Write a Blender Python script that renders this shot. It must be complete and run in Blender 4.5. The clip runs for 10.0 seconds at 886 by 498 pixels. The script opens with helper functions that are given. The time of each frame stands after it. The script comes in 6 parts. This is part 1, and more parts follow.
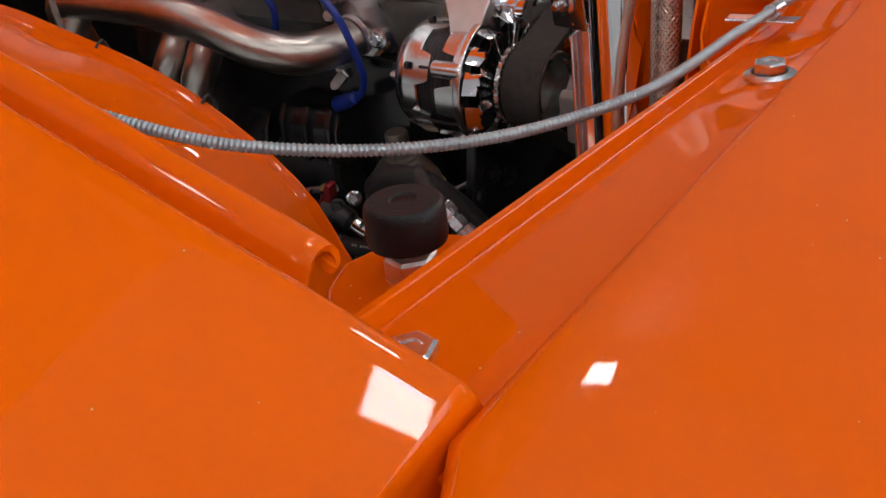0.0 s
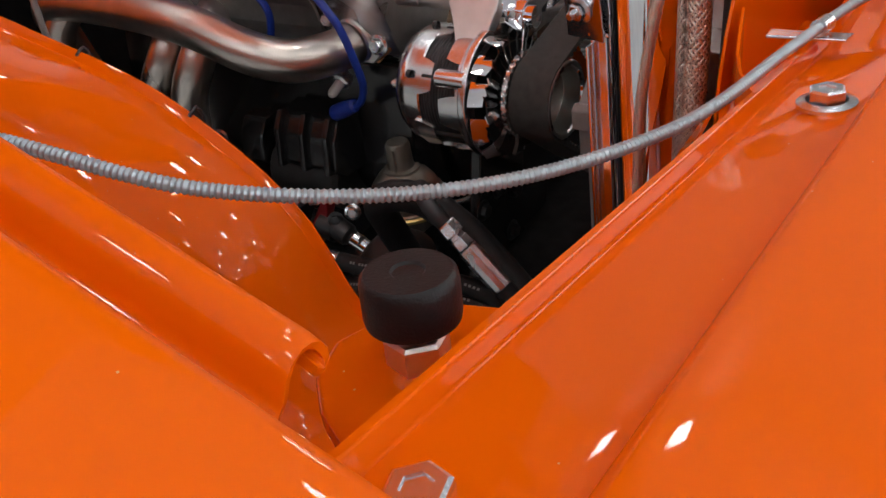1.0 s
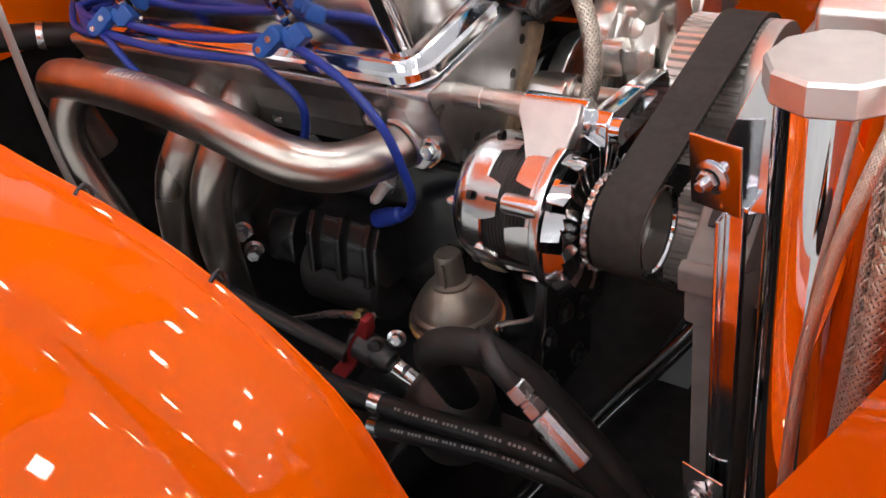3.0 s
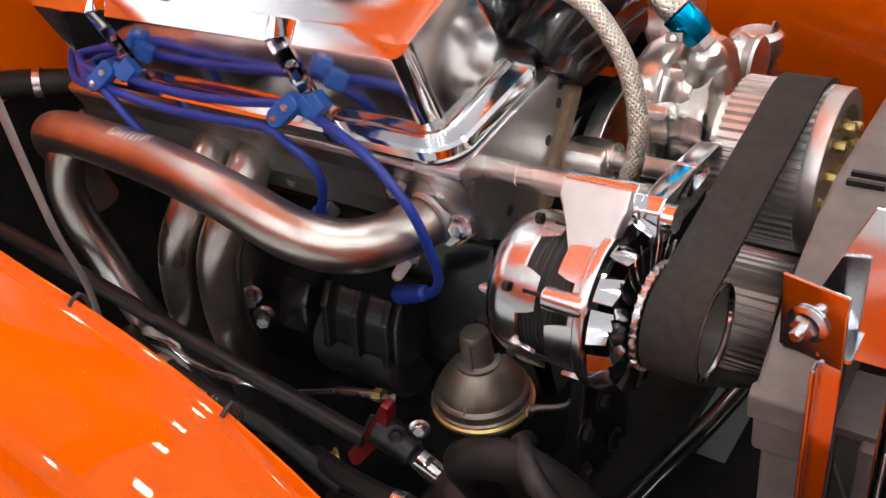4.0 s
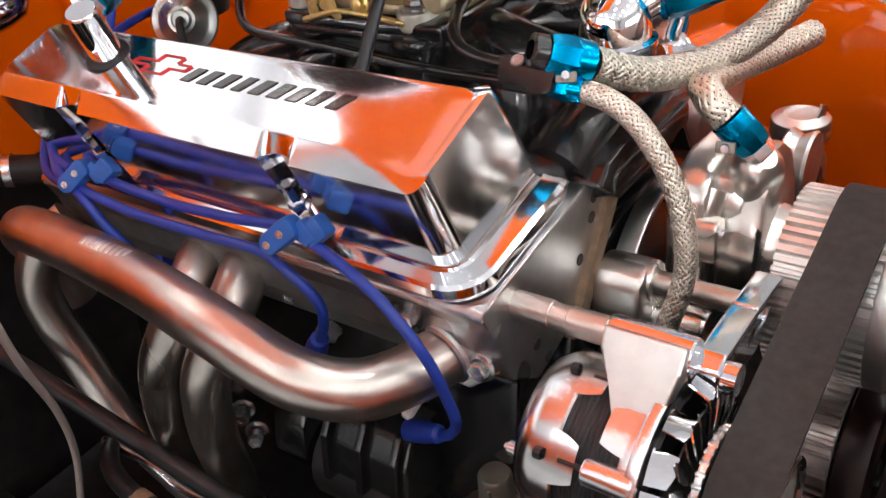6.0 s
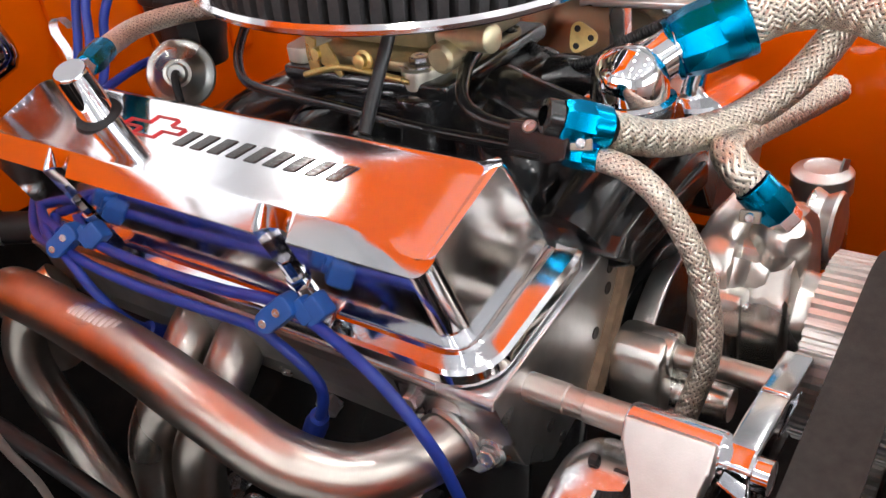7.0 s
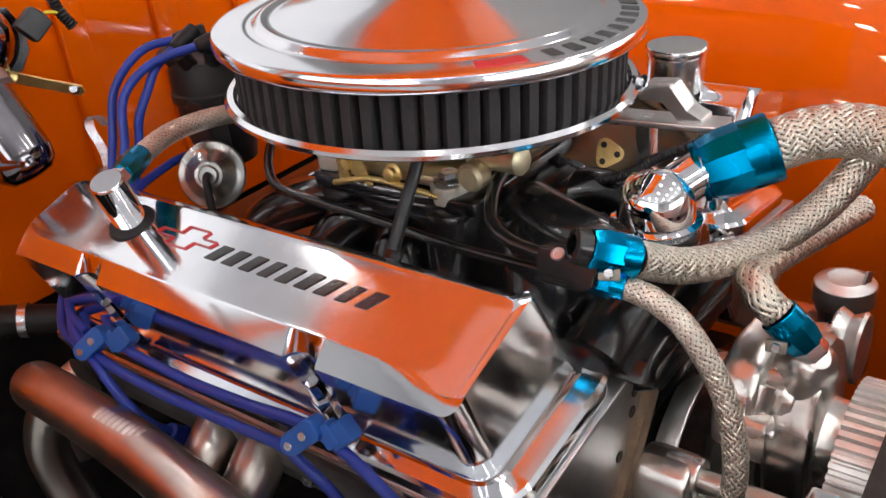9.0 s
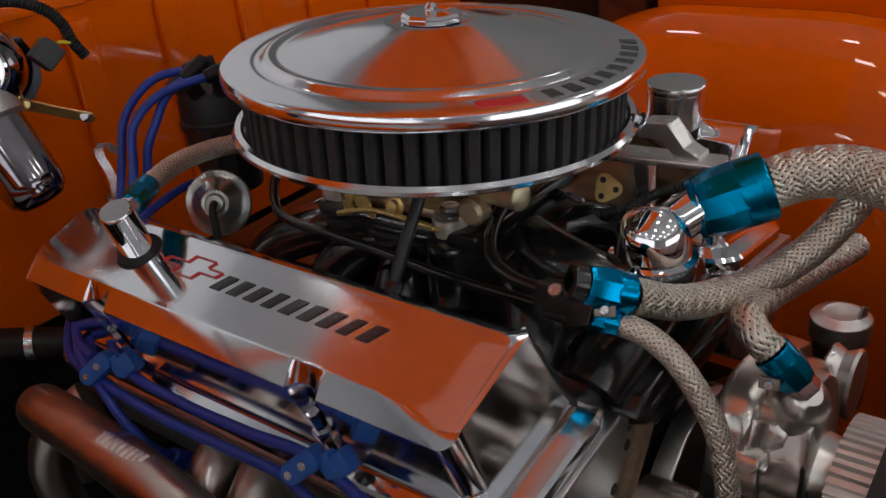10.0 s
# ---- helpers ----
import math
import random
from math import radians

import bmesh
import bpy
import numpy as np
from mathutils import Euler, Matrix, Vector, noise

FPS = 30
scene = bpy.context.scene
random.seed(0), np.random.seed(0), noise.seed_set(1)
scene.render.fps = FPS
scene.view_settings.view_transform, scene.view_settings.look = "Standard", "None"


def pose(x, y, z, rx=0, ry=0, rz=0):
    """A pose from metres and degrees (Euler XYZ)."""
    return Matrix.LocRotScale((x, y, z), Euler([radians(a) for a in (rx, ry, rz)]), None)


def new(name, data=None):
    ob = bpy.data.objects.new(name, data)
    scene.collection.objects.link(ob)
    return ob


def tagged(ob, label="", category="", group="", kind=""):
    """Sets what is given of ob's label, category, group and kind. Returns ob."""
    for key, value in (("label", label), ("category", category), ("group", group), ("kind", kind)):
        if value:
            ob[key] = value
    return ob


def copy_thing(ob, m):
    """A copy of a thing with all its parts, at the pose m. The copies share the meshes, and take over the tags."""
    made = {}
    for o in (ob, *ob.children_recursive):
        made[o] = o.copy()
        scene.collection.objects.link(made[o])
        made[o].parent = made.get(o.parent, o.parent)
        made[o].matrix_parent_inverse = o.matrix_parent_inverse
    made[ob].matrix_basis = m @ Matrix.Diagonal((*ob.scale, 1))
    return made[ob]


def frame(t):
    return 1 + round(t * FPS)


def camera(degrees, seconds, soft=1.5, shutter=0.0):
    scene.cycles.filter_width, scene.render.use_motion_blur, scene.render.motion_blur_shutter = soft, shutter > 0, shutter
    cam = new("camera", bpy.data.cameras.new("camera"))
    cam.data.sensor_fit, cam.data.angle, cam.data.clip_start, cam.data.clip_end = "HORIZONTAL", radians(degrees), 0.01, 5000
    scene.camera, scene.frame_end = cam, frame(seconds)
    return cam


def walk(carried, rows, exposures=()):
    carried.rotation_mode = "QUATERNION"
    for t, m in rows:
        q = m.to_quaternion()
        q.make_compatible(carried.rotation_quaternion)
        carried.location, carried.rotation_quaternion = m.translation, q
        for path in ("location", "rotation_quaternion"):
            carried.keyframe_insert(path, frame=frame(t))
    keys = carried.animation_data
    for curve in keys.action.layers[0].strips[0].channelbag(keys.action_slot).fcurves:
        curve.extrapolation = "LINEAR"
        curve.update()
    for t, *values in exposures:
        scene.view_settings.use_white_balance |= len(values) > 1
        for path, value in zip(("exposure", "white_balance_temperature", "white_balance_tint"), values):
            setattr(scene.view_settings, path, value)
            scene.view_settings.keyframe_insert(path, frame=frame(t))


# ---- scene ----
cam = camera(52.3, 10.0)
METRES, EYE, TILT, LEAN, TURN = 0.62, 1.0, -34.0, 8.0, 33.0
# the car stands slightly nose-high against the engine's own axes
G = pose(0, 0, 0, 0, -3.5, 0)
ROWS = [
    (0.0, 0.0, 0.0, 0.0, -0.0, 0.0, 0.0),
    (0.5, -0.0023, 0.0424, 0.0119, 0.0, -0.04, -0.17),
    (1.0, -0.0058, 0.0829, 0.0343, -0.02, -0.14, -0.27),
    (1.5, -0.0124, 0.1269, 0.0699, 0.22, -0.28, -0.36),
    (2.0, -0.0238, 0.1762, 0.1154, 0.28, -0.33, -0.55),
    (2.5, -0.0472, 0.2364, 0.1742, 0.57, -0.16, -0.99),
    (3.0, -0.0728, 0.3065, 0.2341, 1.05, 0.1, -1.25),
    (4.5, -0.1274, 0.4607, 0.4012, 1.1, 0.16, -1.89),
    (5.0, -0.1286, 0.4995, 0.4425, 1.11, 0.34, -2.02),
    (6.5, -0.1566, 0.6093, 0.5362, 1.04, 1.35, -1.86),
    (7.0, -0.1563, 0.6366, 0.5688, 1.25, 2.19, -1.91),
    (7.5, -0.1619, 0.6434, 0.5991, 1.61, 3.22, -2.1),
    (8.0, -0.1671, 0.6384, 0.6194, 1.76, 3.99, -2.47),
    (8.5, -0.17, 0.6329, 0.6349, 1.82, 4.85, -2.94),
    (9.0, -0.1774, 0.6221, 0.6486, 1.91, 5.42, -3.38),
    (9.5, -0.1753, 0.6098, 0.6594, 2.09, 6.19, -3.9),
    (10.0, -0.1725, 0.5975, 0.6661, 2.12, 6.51, -4.19),
]
walk(cam, [(t, G @ pose(0, 0, EYE, TILT, LEAN, TURN) @ pose(METRES * x, METRES * y, METRES * z, 90 + pitch, roll, yaw)) for t, x, y, z, yaw, pitch, roll in ROWS],
     [(0.0, -0.48), (1.0, -0.3), (2.2, 0.25), (3.2, 0.5), (6.5, 0.55), (8.0, 0.22), (9.4, -0.12), (9.7, -0.55), (10.0, -1.28)])

# ---- light and room ----
world = bpy.data.worlds.new("garage")
scene.world = world
world.use_nodes = True
world.node_tree.nodes["Background"].inputs[0].default_value = (0.75, 0.85, 1.0, 1)
world.node_tree.nodes["Background"].inputs[1].default_value = 0.1


# ---- materials ----
def nodes(name):
    m = bpy.data.materials.new(name)
    m.use_nodes = True
    t = m.node_tree
    return m, t, t.nodes["Principled BSDF"]


def mat(name, color, rough=0.4, metal=0.0, vary=0.12, scale=60.0, bump=0.0, bscale=400.0, coat=0.0, dirt=0.0, rvary=0.08, spec=0.5, dust=0.0):
    """A surface with colour variation at two scales, uneven gloss and fine relief."""
    m, t, b = nodes(name)
    co = t.nodes.new("ShaderNodeTexCoord")
    n1 = t.nodes.new("ShaderNodeTexNoise")
    n1.inputs["Scale"].default_value, n1.inputs["Detail"].default_value = scale, 6
    n2 = t.nodes.new("ShaderNodeTexNoise")
    n2.inputs["Scale"].default_value, n2.inputs["Detail"].default_value = scale / 9, 3
    add = t.nodes.new("ShaderNodeMath")
    add.operation = "ADD"
    ramp = t.nodes.new("ShaderNodeMapRange")
    ramp.inputs[1].default_value, ramp.inputs[2].default_value = 0.7, 1.3
    ramp.inputs[3].default_value, ramp.inputs[4].default_value = 1 - vary, 1 + vary
    mul = t.nodes.new("ShaderNodeVectorMath")
    mul.operation = "SCALE"
    mul.inputs[0].default_value = color[:3]
    rr = t.nodes.new("ShaderNodeMapRange")
    rr.inputs[1].default_value, rr.inputs[2].default_value = 0.3, 0.7
    rr.inputs[3].default_value, rr.inputs[4].default_value = max(0.01, rough - rvary * rough * 3), min(1, rough + rvary * rough * 3)
    L = t.links.new
    for n in (n1, n2):
        L(co.outputs["Object"], n.inputs["Vector"])
    L(n1.outputs[0], add.inputs[0])
    L(n2.outputs[0], add.inputs[1])
    L(add.outputs[0], ramp.inputs[0])
    L(ramp.outputs[0], mul.inputs["Scale"])
    L(mul.outputs[0], b.inputs["Base Color"])
    L(n2.outputs[0], rr.inputs[0])
    L(rr.outputs[0], b.inputs["Roughness"])
    b.inputs["Metallic"].default_value = metal
    b.inputs["Specular IOR Level"].default_value = spec
    if dust:
        vo = t.nodes.new("ShaderNodeTexVoronoi")
        vo.inputs["Scale"].default_value, vo.inputs["Randomness"].default_value = dust, 1.0
        th = t.nodes.new("ShaderNodeMath")
        th.operation, th.inputs[1].default_value = "LESS_THAN", 0.03
        mx = t.nodes.new("ShaderNodeMix")
        mx.data_type = "RGBA"
        mx.inputs[7].default_value = (0.75, 0.45, 0.3, 1)
        L(co.outputs["Object"], vo.inputs["Vector"])
        L(vo.outputs["Distance"], th.inputs[0])
        L(th.outputs[0], mx.inputs[0])
        L(mul.outputs[0], mx.inputs[6])
        L(mx.outputs[2], b.inputs["Base Color"])
    b.inputs["Coat Weight"].default_value = coat
    b.inputs["Coat Roughness"].default_value = 0.03
    if bump:
        n3 = t.nodes.new("ShaderNodeTexNoise")
        n3.inputs["Scale"].default_value, n3.inputs["Detail"].default_value = bscale, 4
        bp = t.nodes.new("ShaderNodeBump")
        bp.inputs["Strength"].default_value, bp.inputs["Distance"].default_value = bump, 0.001
        L(co.outputs["Object"], n3.inputs["Vector"])
        L(n3.outputs[0], bp.inputs["Height"])
        L(bp.outputs[0], b.inputs["Normal"])
        if coat:
            L(bp.outputs[0], b.inputs["Coat Normal"])
    return m


def strands(name, color):
    """A flat bundle of parallel bright wires with dark lines between them."""
    m, t, b = nodes(name)
    L = t.links.new
    uv, sep = t.nodes.new("ShaderNodeUVMap"), t.nodes.new("ShaderNodeSeparateXYZ")
    L(uv.outputs[0], sep.inputs[0])
    mul, sn = t.nodes.new("ShaderNodeMath"), t.nodes.new("ShaderNodeMath")
    mul.operation, mul.inputs[1].default_value = "MULTIPLY", 4 * 2 * math.pi
    sn.operation = "SINE"
    L(sep.outputs[0], mul.inputs[0])
    L(mul.outputs[0], sn.inputs[0])
    ramp = t.nodes.new("ShaderNodeMapRange")
    ramp.inputs[1].default_value, ramp.inputs[2].default_value = -1.0, 0.2
    ramp.inputs[3].default_value, ramp.inputs[4].default_value = 0.3, 1.0
    scale = t.nodes.new("ShaderNodeVectorMath")
    scale.operation, scale.inputs[0].default_value = "SCALE", color
    L(sn.outputs[0], ramp.inputs[0])
    L(ramp.outputs[0], scale.inputs["Scale"])
    L(scale.outputs[0], b.inputs["Base Color"])
    bp = t.nodes.new("ShaderNodeBump")
    bp.inputs["Strength"].default_value, bp.inputs["Distance"].default_value = 0.25, 0.0003
    L(sn.outputs[0], bp.inputs["Height"])
    L(bp.outputs[0], b.inputs["Normal"])
    b.inputs["Metallic"].default_value, b.inputs["Roughness"].default_value = 1.0, 0.33
    return m


def emit(name, color, power):
    m, t, b = nodes(name)
    b.inputs["Emission Color"].default_value = (*color, 1)
    b.inputs["Emission Strength"].default_value = power
    b.inputs["Base Color"].default_value = (0.8, 0.8, 0.8, 1)
    return m


ORANGE = mat("orange paint", (0.81, 0.124, 0.001), 0.4, 0, 0.05, 8, 0.004, 120, 0.65, spec=0.0, dust=95.0)
POLISH = mat("polished aluminium", (0.82, 0.83, 0.85), 0.1, 1, 0.05, 60, 0.012, 140)
CHROME = mat("chrome", (0.88, 0.88, 0.9), 0.035, 1, 0.02, 30)
# chrome darkened in its colour, for the dark surroundings it mirrors
DARKCHROME = mat("chrome with dark reflections in its colour", (0.30, 0.28, 0.30), 0.08, 1, 0.3, 40, 0.05, 90)
SPUN = mat("spun chrome", (0.88, 0.88, 0.9), 0.13, 1, 0.03, 30, 0.02, 600)
CAST = mat("bright cast aluminium", (0.76, 0.75, 0.73), 0.3, 1, 0.12, 60, 0.2, 420)
PUMP = mat("polished uneven casting", (0.80, 0.78, 0.74), 0.27, 1, 0.12, 60, 0.09, 110)
ZINC = mat("pale die-cast zinc", (0.66, 0.63, 0.55), 0.38, 0.6, 0.1, 90, 0.15, 700)
MACHINED = mat("machined aluminium", (0.66, 0.65, 0.63), 0.3, 1, 0.1, 120, 0.1, 900)
TUBE = mat("satin stainless tube", (0.65, 0.60, 0.55), 0.35, 1, 0.2, 25, 0.03, 60)
STEEL = mat("zinc plated steel", (0.72, 0.74, 0.76), 0.25, 1, 0.1, 200, 0.1, 900)
GOLD = mat("yellow zinc plate", (0.78, 0.60, 0.24), 0.3, 0.8, 0.2, 150, 0.1, 900)
ALLOY = mat("dichromate carburettor alloy", (0.62, 0.55, 0.36), 0.34, 0.85, 0.2, 90, 0.3, 900)
BLACK = mat("gloss black paint", (0.010, 0.010, 0.011), 0.22, 0, 0.4, 40, 0.12, 350, 0.5)
PLASTIC = mat("black plastic", (0.010, 0.010, 0.011), 0.42, 0, 0.3, 60, 0.15, 900)
RUBBER = mat("black rubber", (0.010, 0.010, 0.011), 0.5, 0, 0.35, 70, 0.25, 1200, spec=0.3)
SATIN = mat("satin black metal", (0.03, 0.03, 0.032), 0.4, 0.3, 0.3, 60, 0.1, 700)
BELT = mat("belt rubber", (0.038, 0.036, 0.034), 0.8, 0, 0.3, 120, 0.4, 1500)
DARK = mat("grimy dark metal", (0.016, 0.015, 0.015), 0.5, 0.0, 0.5, 40, 0.5, 300)
BLUE = mat("blue anodised aluminium", (0.0, 0.29, 0.55), 0.24, 1, 0.1, 60, 0.05, 700)
WIRE = mat("blue silicone wire", (0.016, 0.045, 0.33), 0.38, 0, 0.15, 60, 0.05, 900)
LOOM = mat("blue nylon", (0.02, 0.11, 0.42), 0.4, 0, 0.15, 60, 0.1, 900)
BRONZE = mat("dull dichromate steel", (0.3, 0.27, 0.23), 0.42, 0.8, 0.2, 60, 0.2, 500)
BLADE = mat("grey plastic fan blade", (0.42, 0.43, 0.40), 0.5, 0, 0.1, 40)
GREYINK = mat("pale grey print", (0.2, 0.2, 0.2), 0.6)
YELLOW = mat("yellow wire", (0.7, 0.5, 0.02), 0.4)
ALLOY_DULL = mat("dull die-cast alloy", (0.55, 0.55, 0.54), 0.45, 1, 0.15, 60, 0.2, 500)
CANSTEEL = mat("bare drawn steel", (0.42, 0.42, 0.40), 0.26, 1, 0.1, 60, 0.05, 500)
CORK = mat("raw composite gasket", (0.22, 0.145, 0.09), 0.8, 0, 0.35, 80, 0.8, 300)
COPPER = mat("copper washer", (0.7, 0.3, 0.15), 0.3, 1, 0.1, 100)
RED = mat("red paint", (0.55, 0.015, 0.02), 0.35, 0, 0.15, 60, 0.05, 600, 0.3)
REDLINK = mat("dull red anodised", (0.3, 0.02, 0.025), 0.4, 0.5, 0.2, 60, 0.1, 600)
WHITE = mat("white plastic", (0.75, 0.75, 0.73), 0.4, 0, 0.05, 60)
# dull black of the lower firewall and of the sheet added under the bay
MATTBLACK = mat("matt black", (0.018, 0.017, 0.017), 0.95, 0, 0.4, 40, 0.5, 400, spec=0.05)
WHITEWALL = mat("grey painted wall", (0.3, 0.3, 0.3), 0.7, 0, 0.05, 3, 0.1, 60)
PLASTER = mat("pale grey painted plaster", (0.46, 0.46, 0.46), 0.7, 0, 0.05, 3, 0.1, 60)
DECK = mat("pale grey roof deck", (0.62, 0.62, 0.64), 0.7, 0, 0.1, 3, 0.1, 60)
CONCRETE = mat("sealed grey concrete", (0.32, 0.32, 0.31), 0.45, 0, 0.15, 5, 0.1, 80)
FILTER = mat("dark filter cloth", (0.022, 0.02, 0.021), 0.75, 0, 0.3, 300, 0.5, 2500)
WOVEN = strands("bright woven stainless wire", (0.97, 0.90, 0.77))
PANEL = emit("lit ceiling panel", (1.0, 0.97, 0.93), 38.0)
# glows of the unseen fill panels added on the four walls
FILL_SOFT = emit("soft fill glow", (0.9, 0.93, 1.0), 0.34)
FILL_NEAR = emit("near wall fill glow", (0.93, 0.96, 1.0), 2.2)
FILL_WARM = emit("warm fill glow", (1.0, 0.98, 0.95), 3.0)
FILL_COOL = emit("cool fill glow", (0.9, 0.95, 1.0), 4.0)
BRUSHED = mat("brushed bare aluminium", (0.78, 0.77, 0.75), 0.4, 1, 0.08, 70, 0.15, 900)
DAMPER = mat("dark oxide paint", (0.03, 0.012, 0.012), 0.35, 0, 0.3, 50, 0.1, 500)
SATINPOLISH = mat("softly polished aluminium", (0.8, 0.8, 0.8), 0.22, 1, 0.06, 90, 0.05, 500)
HEADMETAL = mat("dark machined head face", (0.62, 0.63, 0.64), 0.28, 1, 0.12, 60, 0.08, 700)
CASTING = mat("raw grey head casting", (0.26, 0.25, 0.24), 0.5, 0.8, 0.2, 60, 0.5, 400)
SHEATH = mat("grey sheathed rod", (0.36, 0.32, 0.29), 0.4)
SHROUD = mat("satin grey-black shroud plastic", (0.19, 0.185, 0.18), 0.45, 0, 0.2, 60, 0.1, 900)
CABLE_STEEL = mat("grey spiral steel", (0.40, 0.47, 0.51), 0.42, 0.7, 0.05, 200)


# ---- shapes ----
def part(name, bm, material, parent, label="", sharp=38, flat=True):
    bmesh.ops.recalc_face_normals(bm, faces=bm.faces[:])
    me = bpy.data.meshes.new(name)
    bm.to_mesh(me)
    bm.free()
    me.materials.append(material)
    me.shade_smooth()
    me.set_sharp_from_angle(angle=radians(sharp))
    ob = new(name, me)
    ob.parent = parent
    if flat:
        ob.modifiers.new("even shading", "WEIGHTED_NORMAL").keep_sharp = True
    if label:
        tagged(ob, label)
    return ob


def thing(name, label, category, group="", kind="", at=(0, 0, 0)):
    ob = new(name)
    ob.empty_display_size = 0.02
    ob.matrix_world = G @ Matrix.Translation(at)
    return tagged(ob, label, category, group, kind)


def V(*a):
    return Vector(a)


def spline(pts, step=0.01):
    """A smooth run through points."""
    p = [Vector(q) for q in pts]
    p = [2 * p[0] - p[1]] + p + [2 * p[-1] - p[-2]]
    out = []
    for i in range(1, len(p) - 2):
        a, b, c, d = p[i - 1:i + 3]
        n = max(2, int((c - b).length / step))
        for k in range(n):
            t = k / n
            out.append(0.5 * (2 * b + (c - a) * t + (2 * a - 5 * b + 4 * c - d) * t * t + (3 * b - a - 3 * c + d) * t ** 3))
    return out + [p[-2]]


def sweep(bm, path, radius, seg=14, closed_ends=True):
    """A round tube along a path; radius: a number or a function of the run 0..1."""
    uvl = bm.loops.layers.uv.verify()
    n = len(path)
    up = None
    rings, run, length = [], [0.0], 0.0
    for i in range(1, n):
        length += (path[i] - path[i - 1]).length
        run.append(length)
    for i, c in enumerate(path):
        d = (path[min(i + 1, n - 1)] - path[max(i - 1, 0)]).normalized()
        if up is None:
            up = d.orthogonal().normalized()
        up = (up - d * up.dot(d)).normalized()
        side = d.cross(up)
        r = radius(run[i] / length, run[i]) if callable(radius) else radius
        rings.append([bm.verts.new(c + (up * math.cos(a) + side * math.sin(a)) * r) for a in [2 * math.pi * k / seg for k in range(seg)]])
    for i in range(n - 1):
        for k in range(seg):
            f = bm.faces.new((rings[i][k], rings[i][(k + 1) % seg], rings[i + 1][(k + 1) % seg], rings[i + 1][k]))
            for lp, (u, w) in zip(f.loops, ((k, i), (k + 1, i), (k + 1, i + 1), (k, i + 1))):
                lp[uvl].uv = (u / seg, run[w])
    if closed_ends:
        bm.faces.new(rings[0][::-1])
        bm.faces.new(rings[-1])
    return bm


def tube(pts, radius, seg=14, step=0.01, ends=True):
    return sweep(bmesh.new(), spline(pts, step), radius, seg, ends)


def woven(pts, r, count):
    """Two crossing sets of flat wire bundles plaited over and under one another round a hose."""
    path = spline(pts, 0.0013)
    n = len(path)
    up, run, s = None, [], 0.0
    for i, c in enumerate(path):
        d = (path[min(i + 1, n - 1)] - path[max(i - 1, 0)]).normalized()
        up = d.orthogonal().normalized() if up is None else (up - d * up.dot(d)).normalized()
        if i:
            s += (c - path[i - 1]).length
        run.append((c, up.copy(), d.cross(up), s))
    lead = 2 * math.pi * r * 1.2
    half = math.pi / count * 0.75
    bm = bmesh.new()
    uvl = bm.loops.layers.uv.verify()
    across = ((-1, -0.05), (-0.45, 0.006), (0.45, 0.006), (1, -0.05))
    for hand in (1, -1):
        for k in range(count):
            rows = []
            for c, u, w, s in run:
                a = 2 * math.pi * k / count + hand * 2 * math.pi * s / lead
                lift = hand * math.sin(math.pi * count * s / lead + math.pi / 4) * 0.028 * r
                row = []
                for e, h in across:
                    b = a + e * half
                    row.append(bm.verts.new(c + (u * math.cos(b) + w * math.sin(b)) * (r * (0.98 + h) + lift)))
                rows.append(row)
            for i in range(n - 1):
                for j in range(3):
                    f = bm.faces.new((rows[i][j], rows[i][j + 1], rows[i + 1][j + 1], rows[i + 1][j]))
                    for lp, (q, z) in zip(f.loops, ((j, i), (j + 1, i), (j + 1, i + 1), (j, i + 1))):
                        lp[uvl].uv = (across[q][0] * 0.5 + 0.5, run[z][3])
    return bm


def axes(axis):
    d = Vector(axis).normalized()
    u = d.orthogonal().normalized()
    if abs(d.z) < 0.9:
        u = d.cross(V(0, 0, 1)).normalized()
    return d, u, d.cross(u)


def lathe(bm, profile, origin, axis, seg=32, start=0.0, arc=2 * math.pi, flute=None):
    """Turns (radius, height) rows round an axis. flute: a function of angle and row that scales the radius."""
    d, u, w = axes(axis)
    o = Vector(origin)
    full = abs(arc - 2 * math.pi) < 1e-6
    cols = seg if full else seg + 1
    rows = []
    for j, (r, h) in enumerate(profile):
        if r < 1e-6:
            rows.append([bm.verts.new(o + d * h)] * cols)
            continue
        ring = []
        for k in range(cols):
            a = start + arc * k / seg
            rr = r * (flute(a, j) if flute else 1)
            ring.append(bm.verts.new(o + d * h + (u * math.cos(a) + w * math.sin(a)) * rr))
        rows.append(ring)
    for j in range(len(rows) - 1):
        for k in range(seg):
            q = [rows[j][k], rows[j][(k + 1) % cols], rows[j + 1][(k + 1) % cols], rows[j + 1][k]]
            q = [v for i, v in enumerate(q) if v not in q[:i]]
            if len(q) > 2:
                bm.faces.new(q)
    return bm


def turned(profile, origin, axis, seg=32, **kw):
    return lathe(bmesh.new(), profile, origin, axis, seg, **kw)


